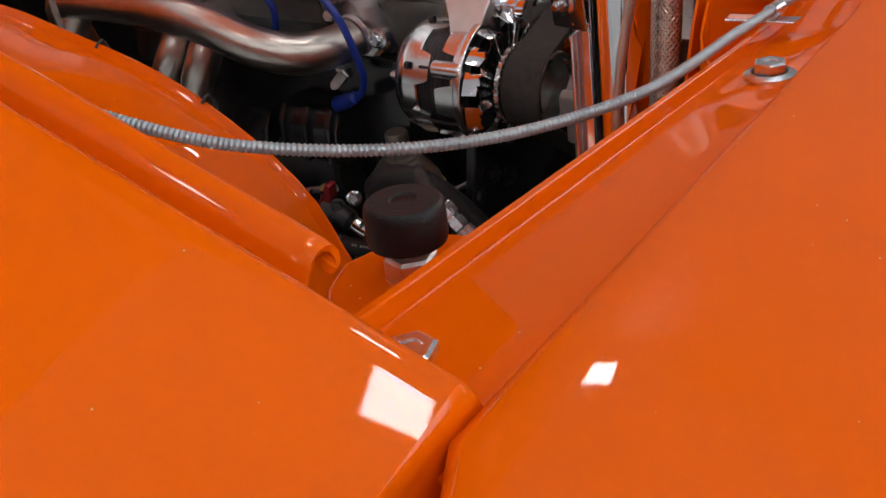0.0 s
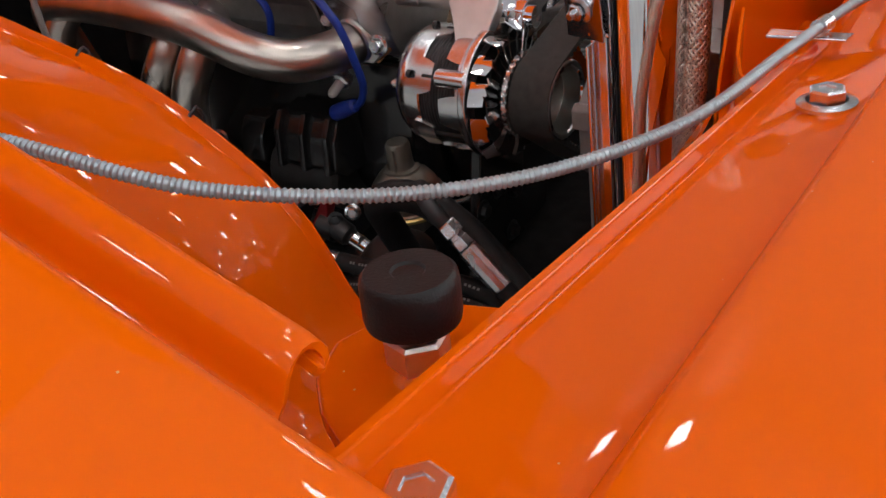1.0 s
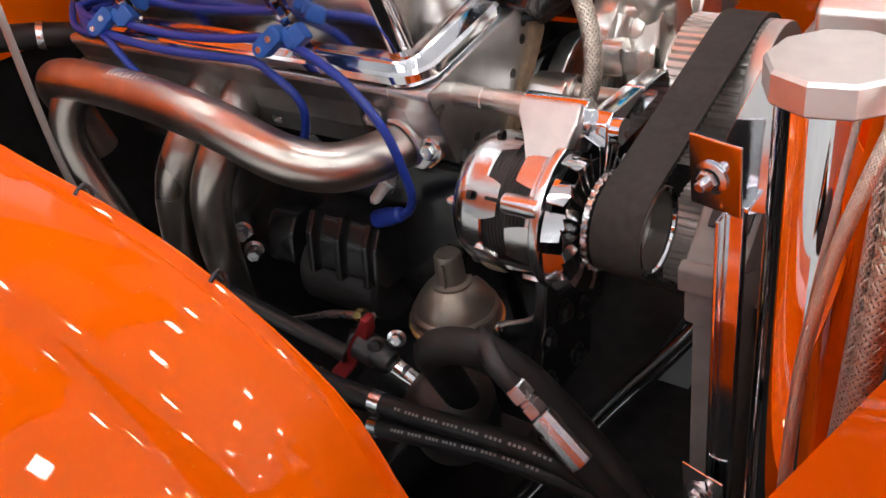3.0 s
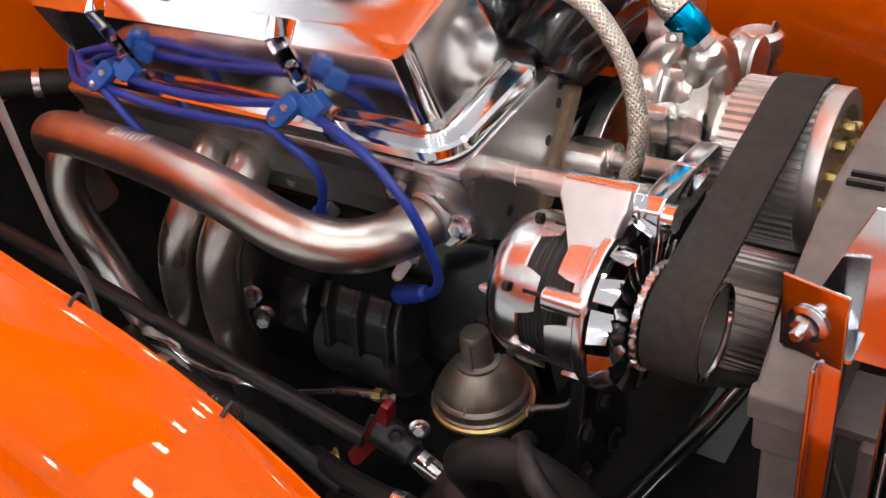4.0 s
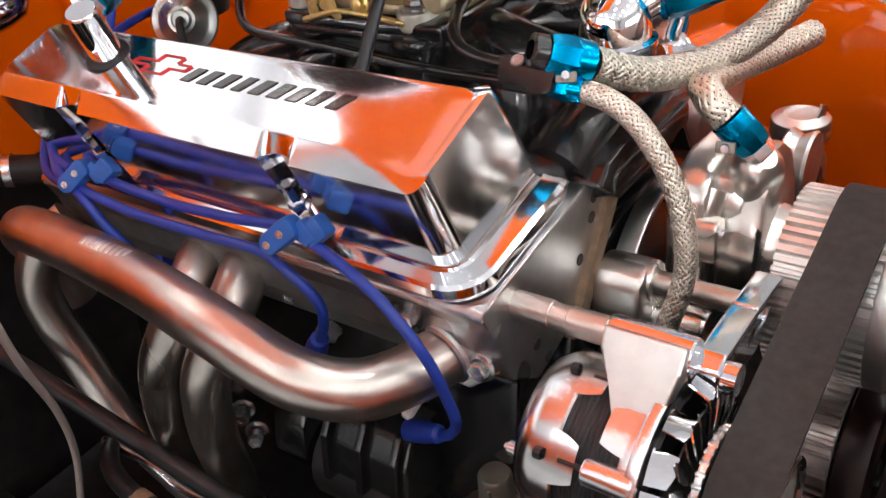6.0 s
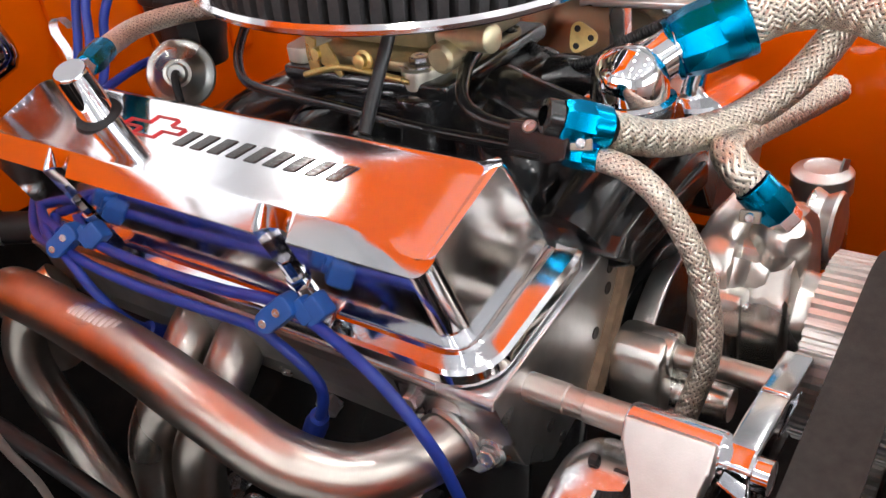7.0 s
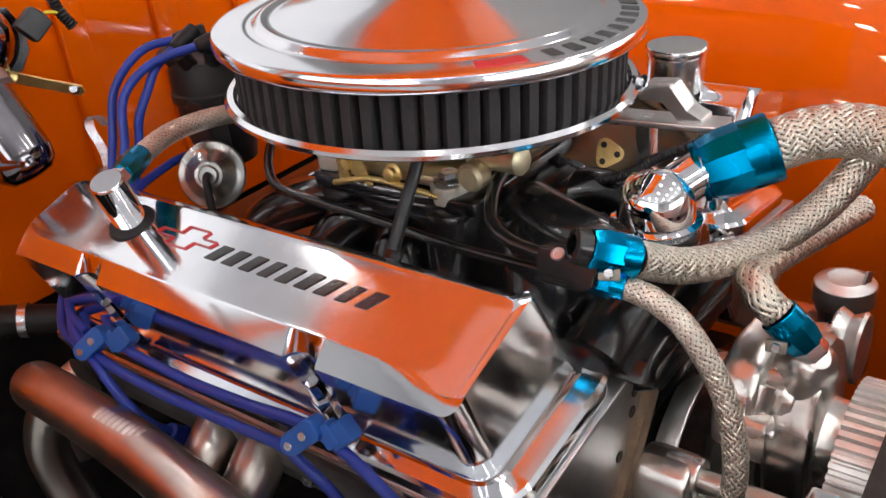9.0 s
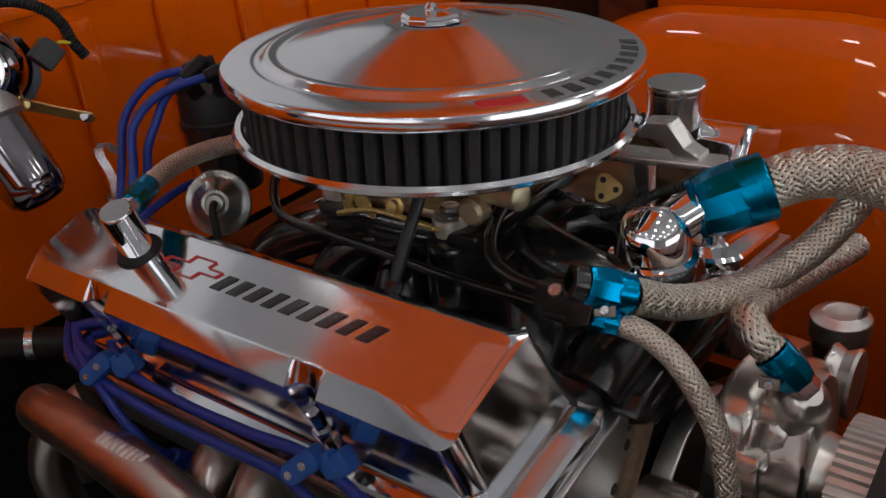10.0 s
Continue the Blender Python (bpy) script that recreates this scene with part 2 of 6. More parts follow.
def prism(bm, outline, origin, u, v, thick, bevel=0.0):
    """A plate: outline in the plane of u and v from origin, thick along u x v, centred."""
    u, v, o = Vector(u).normalized(), Vector(v).normalized(), Vector(origin)
    n = u.cross(v).normalized()
    lo = [bm.verts.new(o + u * a + v * b - n * thick / 2) for a, b in outline]
    hi = [bm.verts.new(o + u * a + v * b + n * thick / 2) for a, b in outline]
    faces = [bm.faces.new(lo[::-1]), bm.faces.new(hi)]
    k = len(lo)
    faces += [bm.faces.new((lo[i], lo[(i + 1) % k], hi[(i + 1) % k], hi[i])) for i in range(k)]
    if bevel:
        es = {e for f in faces for e in f.edges}
        bmesh.ops.bevel(bm, geom=list(es), offset=bevel, segments=2, affect="EDGES", profile=0.5, clamp_overlap=True)
    return bm


def plate(outline, origin, u, v, thick, bevel=0.0):
    return prism(bmesh.new(), outline, origin, u, v, thick, bevel)


def box(bm, lo, hi, bevel=0.0):
    (a, b, c), (d, e, f) = lo, hi
    return prism(bm, [(a, b), (d, b), (d, e), (a, e)], (0, 0, (c + f) / 2), (1, 0, 0), (0, 1, 0), f - c, bevel)


def block(lo, hi, bevel=0.0):
    return box(bmesh.new(), lo, hi, bevel)


def loft(bm, loops, cap_lo=True, cap_hi=True):
    rows = [[bm.verts.new(p) for p in lp] for lp in loops]
    k = len(rows[0])
    for a, b in zip(rows, rows[1:]):
        for i in range(k):
            bm.faces.new((a[i], a[(i + 1) % k], b[(i + 1) % k], b[i]))
    if cap_lo:
        bm.faces.new(rows[0][::-1])
    if cap_hi:
        bm.faces.new(rows[-1])
    return bm


def sheet(bm, grid, thick=0.0):
    """A surface through rows of points, with thickness below it."""
    vs = [[bm.verts.new(p) for p in row] for row in grid]
    fs = []
    for a, b in zip(vs, vs[1:]):
        for i in range(len(a) - 1):
            fs.append(bm.faces.new((a[i], a[i + 1], b[i + 1], b[i])))
    if thick:
        bmesh.ops.recalc_face_normals(bm, faces=fs)
        bmesh.ops.solidify(bm, geom=fs, thickness=thick)
    return bm


def hexagon(r):
    return [(r * math.cos(math.pi / 3 * k), r * math.sin(math.pi / 3 * k)) for k in range(6)]


def bolt(bm, origin, axis, r=0.006, h=0.006, washer=True):
    """A hexagon head with its washer flange, seated at origin."""
    d, o = Vector(axis).normalized(), Vector(origin)
    if washer:
        lathe(bm, [(0, 0), (r * 1.55, 0), (r * 1.55, r * 0.2), (r * 1.1, r * 0.35)], o, d, 20)
    lathe(bm, [(r, r * 0.2), (r, h * 0.9), (r * 0.86, h), (r * 0.5, h), (r * 0.45, h * 0.9), (0, h * 0.9)], o, d, 6)
    return bm


def bolt_part(parent, origin, axis, r=0.006, h=0.006, material=None, name="bolt", label="", washer=True):
    return part(name, bolt(bmesh.new(), origin, axis, r, h, washer), material or STEEL, parent, label, 25)


def strip(outline, x0, x1, bevel=0.0):
    """A plate whose outline lies across the car (y, z), from x0 to x1."""
    return plate(outline, ((x0 + x1) / 2, 0, 0), (0, 1, 0), (0, 0, 1), x1 - x0, bevel)


def lerp(a, b, t):
    return a + (b - a) * t


# ---- room ----
def room():
    zc, w = 4.0, 5.0
    part_ = lambda name, lo, hi, m, lab: tagged(setting(name, block(lo, hi), m), lab, kind="structure", category=name.split("_")[0])
    part_("floor", (-w, -w, -0.2), (w, w, 0), CONCRETE, "sealed grey concrete garage floor")
    part_("ceiling", (-w, -w, zc), (w, w, zc + 0.1), DECK, "pale grey garage ceiling deck")
    part_("wall_north", (-w, w, 0), (w, w + 0.1, zc), WHITEWALL, "grey painted garage wall")
    part_("wall_south", (-w, -w - 0.1, 0), (w, -w, zc), PLASTER, "pale grey painted garage wall")
    part_("wall_east", (w, -w, 0), (w + 0.1, w, zc), PLASTER, "pale grey painted garage wall")
    part_("wall_west", (-w - 0.1, -w, 0), (-w, w, zc), PLASTER, "pale grey painted garage wall")
    # unseen glowing panels, added to fill the bay and whiten the metal's reflections
    for name, lo, hi, lab in (
        ("window_1", (w - 0.03, -1.8, 0.1), (w - 0.005, 3.6, 2.7), "wide glowing fill panel added on the east wall"),
        ("window_2", (-w + 0.005, -2.5, 1.3), (-w + 0.03, 4.6, 3.98), "high glowing fill panel added on the west wall"),
        ("window_4", (-4.2, -w + 0.005, 1.7), (2.6, -w + 0.03, 3.5), "high glowing fill panel added on the near wall"),
        ("window_3", (0.7, w - 0.03, 0.6), (4.6, w - 0.005, 2.1), "wide glowing fill panel added on the far wall"),
    ):
        ob = tagged(setting(name, block(lo, hi), {"window_1": FILL_COOL, "window_2": FILL_SOFT, "window_3": FILL_WARM, "window_4": FILL_NEAR}[name]), lab, "window", kind="structure")
        cx, cy = (lo[0] + hi[0]) / 2, (lo[1] + hi[1]) / 2
        along = 0 if hi[0] - lo[0] > 1 else 1
        for k in range(5):
            p = lerp(lo[along], hi[along], k / 4)
            q = [list(lo), list(hi)]
            q[0][along], q[1][along] = p - 0.03, p + 0.03
            s = 0.02 if (cx + cy) < 0 else -0.02
            for e in q:
                e[1 - along] += s
            part("mullion", block(q[0], q[1], 0.003), DECK, ob)
    first = None
    for i in range(-2, 3):
        for j in range(-3, 3):
            x, y = i * 1.7 - j * 0.5 - 0.22, j * 1.7 + i * 0.5 + 1.2
            if abs(x) > 4.6 or abs(y) > 4.6:
                continue
            if first is None:
                first = new("ceiling_light")
                tagged(first, "square white lit ceiling light panel", "ceiling light", "ceiling lights")
                part("frame", block((-0.145, -0.145, -0.03), (0.145, 0.145, -0.002), 0.004), WHITE, first)
                part("diffuser", block((-0.13, -0.13, -0.036), (0.13, 0.13, -0.031)), PANEL, first)
                first.matrix_world = pose(x, y, zc, 0, 0, 17)
            else:
                copy_thing(first, pose(x, y, zc, 0, 0, 17))


def setting(name, bm, material):
    me = bpy.data.meshes.new(name)
    bmesh.ops.recalc_face_normals(bm, faces=bm.faces[:])
    bm.to_mesh(me)
    bm.free()
    me.materials.append(material)
    return new(name, me)


room()


# ---- body panels ----
def edge_z(x):
    d = -0.084 - x
    return 0.871 + (0.34 * d if d < 0.25 else 0.085 + 0.1 * (d - 0.25))


def fender():
    t = thing("fender", "glossy orange car fender with a rolled gutter edge", "fender")
    xs = [-0.086 - 0.02 * k for k in range(26)] + [-0.7, -0.9, -1.1, -1.3]
    outs = [0.0, 0.006, 0.03, 0.07, 0.12, 0.18, 0.25, 0.32, 0.36, 0.38, 0.385]
    grid = []
    for i, x in enumerate([-0.0868, -0.0872] + [min(q, -0.0885) for q in xs]):
        z = edge_z(min(x, -0.086))
        row = [V(x, 0.109 - s, z - 0.10 * s - 0.5 * s * s - (0.2 * (s - 0.32) * 4 if s > 0.32 else 0)) for s in outs[::-1]]
        row += [V(x, 0.109 + a, z - b) for a, b in ((0.003, 0.002), (0.005, 0.006), (0.006, 0.014))]
        if i == 0:
            row = [p + V(0.0, 0, -0.04) for p in row]
        if i == 1:
            row = [p + V(0.001, 0, -0.004) for p in row]
        grid.append(row)
    part("top_panel", sheet(bmesh.new(), grid, 0.0015), ORANGE, t)
    prof = [(0.004, 0.02), (0.006, 0.028), (0.009, 0.0315), (0.013, 0.0325), (0.018, 0.0318), (0.0208, 0.029), (0.023, 0.0252), (0.026, 0.0225), (0.0295, 0.0214), (0.0325, 0.0217), (0.0350, 0.0232), (0.0364, 0.0258), (0.0362, 0.0288), (0.0342, 0.0308), (0.0318, 0.0308), (0.0302, 0.0292)]
    grid = [[V(x, 0.109 + a, edge_z(x) - b) for a, b in prof] for x in [-0.151, -0.154] + [-0.158 - 0.02 * k for k in range(20)] + [-0.7, -1.0, -1.3]]
    for p in grid[0]:
        p.z -= 0.0008
    part("gutter_flange", sheet(bmesh.new(), grid, 0.0022), ORANGE, t)
    grid = [[V(x, 0.107, edge_z(x) - 0.012), V(x, 0.111, edge_z(x) - 0.03), V(x, 0.111, edge_z(x) - 0.1)] for x in (-0.09, -0.2, -0.4, -0.8, -1.3)]
    part("inner_skirt", sheet(bmesh.new(), grid, 0.0015), ORANGE, t)
    return t


fender()


def support_z(y):
    return 0.864 - 0.168 * (y - 0.122)


def crease_z(y):
    return 0.8665 - 0.118 * (y - 0.103)


def core_support():
    t = thing("radiator_support", "orange painted radiator support panel with folded lip", "radiator support")
    ys = [0.095, 0.1] + [0.115 + 0.02 * k for k in range(20)] + [0.55, 0.7, 1.0, 1.4, 1.85]
    grid = []
    for y in ys:
        y1 = min(y, 0.5)
        a, b = support_z(y1), crease_z(y1)
        row = [V(-0.1345, y, a - 0.034), V(-0.1345, y, a - 0.006), V(-0.1342, y, a - 0.0015), V(-0.1334, y, a), V(-0.1312, y, a), V(-0.1304, y, a - 0.0008), V(-0.1296, y, a - 0.0052), V(-0.1286, y, a - 0.0064), V(-0.1265, y, a - 0.0066), V(-0.114, y, lerp(a - 0.0066, b - 0.0062, 0.16)), V(-0.1, y, lerp(a - 0.0066, b - 0.0062, 0.36)), V(-0.0895, y, lerp(a - 0.0066, b - 0.0062, 0.5)), V(-0.0845, y, lerp(a - 0.0066, b - 0.0062, 0.5) - 0.003), V(-0.0836, y, lerp(a - 0.0066, b - 0.0062, 0.5) - 0.014)]
        grid.append(row)
    part("top_panel", sheet(bmesh.new(), grid, 0.0015), ORANGE, t)
    p = thing("header_panel", "glossy orange painted header panel at the car's nose", "body panel")
    grid = []
    for y in [-0.35, -0.2, -0.1, 0.0, 0.05, 0.085, 0.1] + [0.12 + 0.03 * k for k in range(12)] + [0.6, 0.9, 1.4, 1.9]:
        b = crease_z(min(max(y, 0.0), 0.5))
        g = 0.0035 if y < 0.095 else 0.0
        low = lerp(support_z(min(max(y, 0.0), 0.5)) - 0.0066, b - 0.0062, 0.5) - b
        edge = [(-0.0832, -0.03), (-0.0828, -0.006), (-0.0822, -0.003), (-0.0812, -0.0012), (-0.0798, 0.0), (-0.0782, 0.0005), (-0.075, 0.0008), (-0.07, 0.0004)] if g else [(-0.0868, low - 0.001), (-0.0866, low * 0.6), (-0.0860, low * 0.28), (-0.0850, low * 0.1), (-0.0836, 0.0005), (-0.0818, 0.0012), (-0.078, 0.0012), (-0.07, 0.0006)]
        grid.append([V(ex + g, y, b + ez) for ex, ez in edge] + [V(-0.05 + 0.03 * k, y, b - 0.0025 - 0.0055 * k - 0.0011 * k * k) for k in range(9)])
    part("skin", sheet(bmesh.new(), grid, 0.0015), ORANGE, p)
    for q, h, lab in (((-0.1165, 0.1275, 0.8525), 0.0062, "large plated bolt"), ((-0.104, 0.386, 0.8185), 0.0072, "flanged plated bolt")):
        bolt_part(t, q, (-0.05, 0.05, 1), 0.0074, h, STEEL, "bolt", lab)
    # bumper perch
    out = [(-0.142, 0.209), (-0.16, 0.204), (-0.176, 0.19), (-0.182, 0.176), (-0.178, 0.162), (-0.168, 0.152), (-0.15, 0.142), (-0.1345, 0.14), (-0.1345, 0.209)]
    part("perch", plate(out, (0, 0, 0.8305), (1, 0, 0), (0, 1, 0), 0.008, 0.002), ORANGE, t)
    part("perch_skirt", plate([(a * 1.0 + (0.004 if a < -0.14 else 0), b) for a, b in out], (0, 0, 0.8095), (1, 0, 0), (0, 1, 0), 0.034, 0.004), ORANGE, t)
    # upright panel below the lip, with side gusset
    part("front_panel", block((-0.13, 0.62, 0.3), (-0.115, 1.9, 0.80), 0.003), ORANGE, t)
    part("front_panel_side", block((-0.128, 0.16, 0.3), (-0.116, 0.62, 0.79), 0.003), ORANGE, t)
    br = thing("side_brace", "folded orange sheet metal brace beside the radiator", "brace")
    A, B, C, D = V(-0.196, 0.53, 0.74), V(-0.18, 0.435, 0.752), V(-0.234, 0.46, 0.622), V(-0.262, 0.474, 0.623)
    E1, F1 = V(-0.166, 0.447, 0.744), V(-0.168, 0.40, 0.655)
    bm = bmesh.new()
    sheet(bm, [[A.lerp(D, k / 6), B.lerp(C, k / 6), E1.lerp(F1, k / 6)] for k in range(7)], 0.002)
    part("folded_plate", bm, ORANGE, br, sharp=20)
    part("tip_flange", plate([(-0.012, -0.02), (0.02, -0.02), (0.02, 0.018), (-0.012, 0.018)], (-0.182, 0.535, 0.728), (1, 0.25, -0.2), (0, 0.3, 1), 0.002, 0.0006), ORANGE, br)
    return t


core_support()


def hood_bumper():
    t = thing("hood_bumper", "round black rubber hood bumper on a plated hex nut", "hood bumper")
    o = V(-0.1562, 0.1802, 0.8385)
    ax = (-0.02, 0.1, 1)
    part("nut", turned([(0.0078, -0.006), (0.0088, -0.005), (0.0088, 0.0025), (0.0078, 0.0036), (0.005, 0.004), (0.005, 0.009), (0, 0.009)], o, ax, 6), BRUSHED, t, "plated hexagon lock nut", 25)
    r = 0.0130
    part("rubber_cap", turned([(0, 0.0078), (r * 0.85, 0.0078), (r * 0.97, 0.0085), (r, 0.0105), (r, 0.0185), (r * 0.97, 0.0212), (r * 0.88, 0.0224), (r * 0.36, 0.0226), (r * 0.34, 0.0224), (r * 0.31, 0.0219), (0, 0.0218)], o, ax, 48), RUBBER, t)


hood_bumper()

ARCH = [(-1.3, 0.79), (-1.0, 0.787), (-0.83, 0.773), (-0.75, 0.757), (-0.67, 0.739), (-0.612, 0.72), (-0.565, 0.696), (-0.52, 0.666), (-0.485, 0.63), (-0.465, 0.587), (-0.448, 0.558), (-0.42, 0.54), (-0.38, 0.533), (-0.3, 0.53), (-0.25, 0.53)]


def inner_fender(name, mirror, label):
    t = thing(name, label, "inner fender")
    prof = spline([V(x, 0, z) for x, z in ARCH], 0.02)
    grid = []
    n = len(prof)
    for i, p in enumerate(prof):
        d = (prof[min(i + 1, n - 1)] - prof[max(i - 1, 0)]).normalized()
        nrm = V(-d.z, 0, d.x) if d.x > 0 else V(d.z, 0, -d.x)
        row = []
        for y, h in ((0.13, -0.04), (0.16, -0.028), (0.19, -0.019), (0.22, -0.012), (0.25, -0.0075), (0.28, -0.005), (0.305, -0.0045), (0.325, -0.0055), (0.338, -0.0075), (0.346, -0.008), (0.353, -0.006), (0.36, -0.001), (0.367, 0.004), (0.376, 0.0075), (0.388, 0.009), (0.402, 0.009), (0.416, 0.007), (0.43, 0.0035), (0.44, -0.0005), (0.4455, -0.002), (0.449, 0.0), (0.4525, 0.003), (0.4545, 0.002), (0.455, -0.002), (0.455, -0.07)):
            q = p + nrm * h
            row.append(V(q.x, 1.95 - y if mirror else y, q.z))
        grid.append(row)
    part("panel", sheet(bmesh.new(), grid, 0.002), ORANGE, t)
    return t


near_apron = inner_fender("inner_fender", False, "glossy orange domed inner fender over the wheel")


def firewall():
    w = setting("wall_firewall", block((-1.34, 0.1, 0.25), (-1.3, 1.85, 1.0), 0.004), MATTBLACK)
    w.matrix_world = G
    tagged(w, "dark lower firewall behind the engine", "firewall", kind="structure")
    c = thing("cowl", "orange painted cowl panel behind the engine", "cowl")
    part("panel", block((-1.7, 0.0, 0.985), (-1.28, 1.9, 1.0), 0.004), ORANGE, c)
    # added black sheet with an opening, stands in for the shade below the engine
    trench = bmesh.new()
    for lo, hi in (((-1.6, 0.0), (-0.535, 2.0)), ((-0.43, 0.0), (0.1, 2.0)), ((-0.535, 0.0), (-0.43, 0.98)), ((-0.535, 1.12), (-0.43, 2.0)), ((-0.475, 0.98), (-0.43, 1.12))):
        box(trench, (lo[0], lo[1], 0.2), (hi[0], hi[1], 0.22))
    f = setting("engine_bay_floor", trench, MATTBLACK)
    f.matrix_world = G
    tagged(f, "added black sheet for the shade below the engine bay", "underbody", kind="structure")


firewall()


def far_fender():
    t = thing("inner_fender", "glossy orange domed inner fender on the far side", "inner fender", "inner fenders")
    grid = []
    for k in range(40):
        x = -1.3 + 1.15 * k / 39
        drop = 0.9 * max(0, -0.93 - x) ** 1.6 + 0.75 * max(0, x + 0.72) ** 1.7
        row = []
        for y, z, f in ((1.46, 0.30, 0), (1.46, 0.55, 0.5), (1.47, 0.66, 1), (1.49, 0.73, 1), (1.53, 0.785, 1), (1.58, 0.815, 1), (1.64, 0.828, 1), (1.70, 0.828, 1), (1.74, 0.82, 1), (1.76, 0.80, 1), (1.765, 0.78, 1)):
            row.append(V(x, y, z - drop * f))
        grid.append(row)
    part("panel", sheet(bmesh.new(), grid, 0.002), ORANGE, t)
    f = thing("fender", "orange fender on the far side of the car", "fender", "fenders")
    grid = [[V(x, y, z - 0.3 * max(0, x + 0.5) ** 1.5) for y, z in ((1.80, 0.70), (1.80, 0.83), (1.805, 0.86), (1.83, 0.90), (1.9, 0.94), (2.0, 0.95), (2.05, 0.9), (2.07, 0.5))] for x in (-1.02, -0.9, -0.7, -0.5, -0.3, -0.1, 0.1)]
    part("panel", sheet(bmesh.new(), grid, 0.002), ORANGE, f)


far_fender()


def far_gap():
    t = thing("cowl_corner", "black block for the dark gap beyond the far fender, with chrome trim", "cowl")
    # black block put in for the dark gap past the fender edge
    part("panel", block((-1.5, 1.62, 0.5), (-1.03, 2.1, 0.90), 0.01), BLACK, t)
    part("trim", tube([(-1.2, 1.63, 0.915), (-1.08, 1.75, 0.915), (-1.0, 1.87, 0.91)], 0.012, 14), CHROME, t)


far_gap()


def hood():
    t = thing("hood", "orange painted hood propped open above the engine bay", "hood")
    a = radians(50)
    o = V(-1.42, 0, 1.44)
    u = V(math.cos(a), 0, math.sin(a))
    part("panel", plate([(0.085, 0.02), (1.3, 0.02), (1.3, 2.0), (0.085, 2.0)], o, u, (0, 1, 0), 0.025, 0.006), ORANGE, t)
    for y in (0.3, 0.75, 1.25, 1.72):
        part("stiffener", plate([(0.16, y - 0.03), (1.2, y - 0.03), (1.2, y + 0.03), (0.16, y + 0.03)], o + V(math.sin(a), 0, -math.cos(a)) * 0.02, u, (0, 1, 0), 0.02, 0.006), ORANGE, t)
    for y in (0.2, 1.75):
        part("hinge", plate([(0, 0), (0.05, 0), (0.125, 0.56), (0.085, 0.58)], (-1.44, y, 0.99), (1, 0, 0), (0, 0, 1), 0.012, 0.002), ORANGE, t)


hood()


# ---- engine ----
YC = 1.0


def mirrored(pts, flip):
    return [V(p[0], 2 * YC - p[1] if flip else p[1], p[2]) for p in pts]


NOTCHES = (-1.006, -0.766)
NOTCHED = [x + d for x in NOTCHES for d in (-0.018, -0.015, -0.0135, -0.011, -0.007, 0, 0.007, 0.011, 0.0135, 0.015, 0.018)] + [-0.70, -0.675]


def notch(loop_, depth):
    """Presses the bolt recesses into the outer long side of a loop."""
    for p in loop_[:len(NOTCHED)]:
        for c in NOTCHES:
            d = abs(p.x - c) / 0.0142
            if d < 1:
                p.y += depth * math.sqrt(1 - d * d)
                p.z += depth * 0.15 * math.sqrt(1 - d * d)


def rounded(xr, xf, near, far, rad, n=5, sub=NOTCHED):
    """A rounded rectangle between x limits whose long sides are the lines near and far (y, z)."""
    w = math.hypot(far[0] - near[0], far[1] - near[1])
    pts = []
    def at(x, s):
        return V(x, lerp(near[0], far[0], s / w), lerp(near[1], far[1], s / w))
    for x in sub:
        pts.append(at(x, 0))
    for cx, cs, a0 in ((xf - rad, rad, -90), (xf - rad, w - rad, 0), (xr + rad, w - rad, 90), (xr + rad, rad, 180)):
        for k in range(n + 1):
            a = radians(a0 + 90 * k / n)
            pts.append(at(cx + rad * math.cos(a), cs + rad * math.sin(a)))
    # far side needs no extra points
    return pts


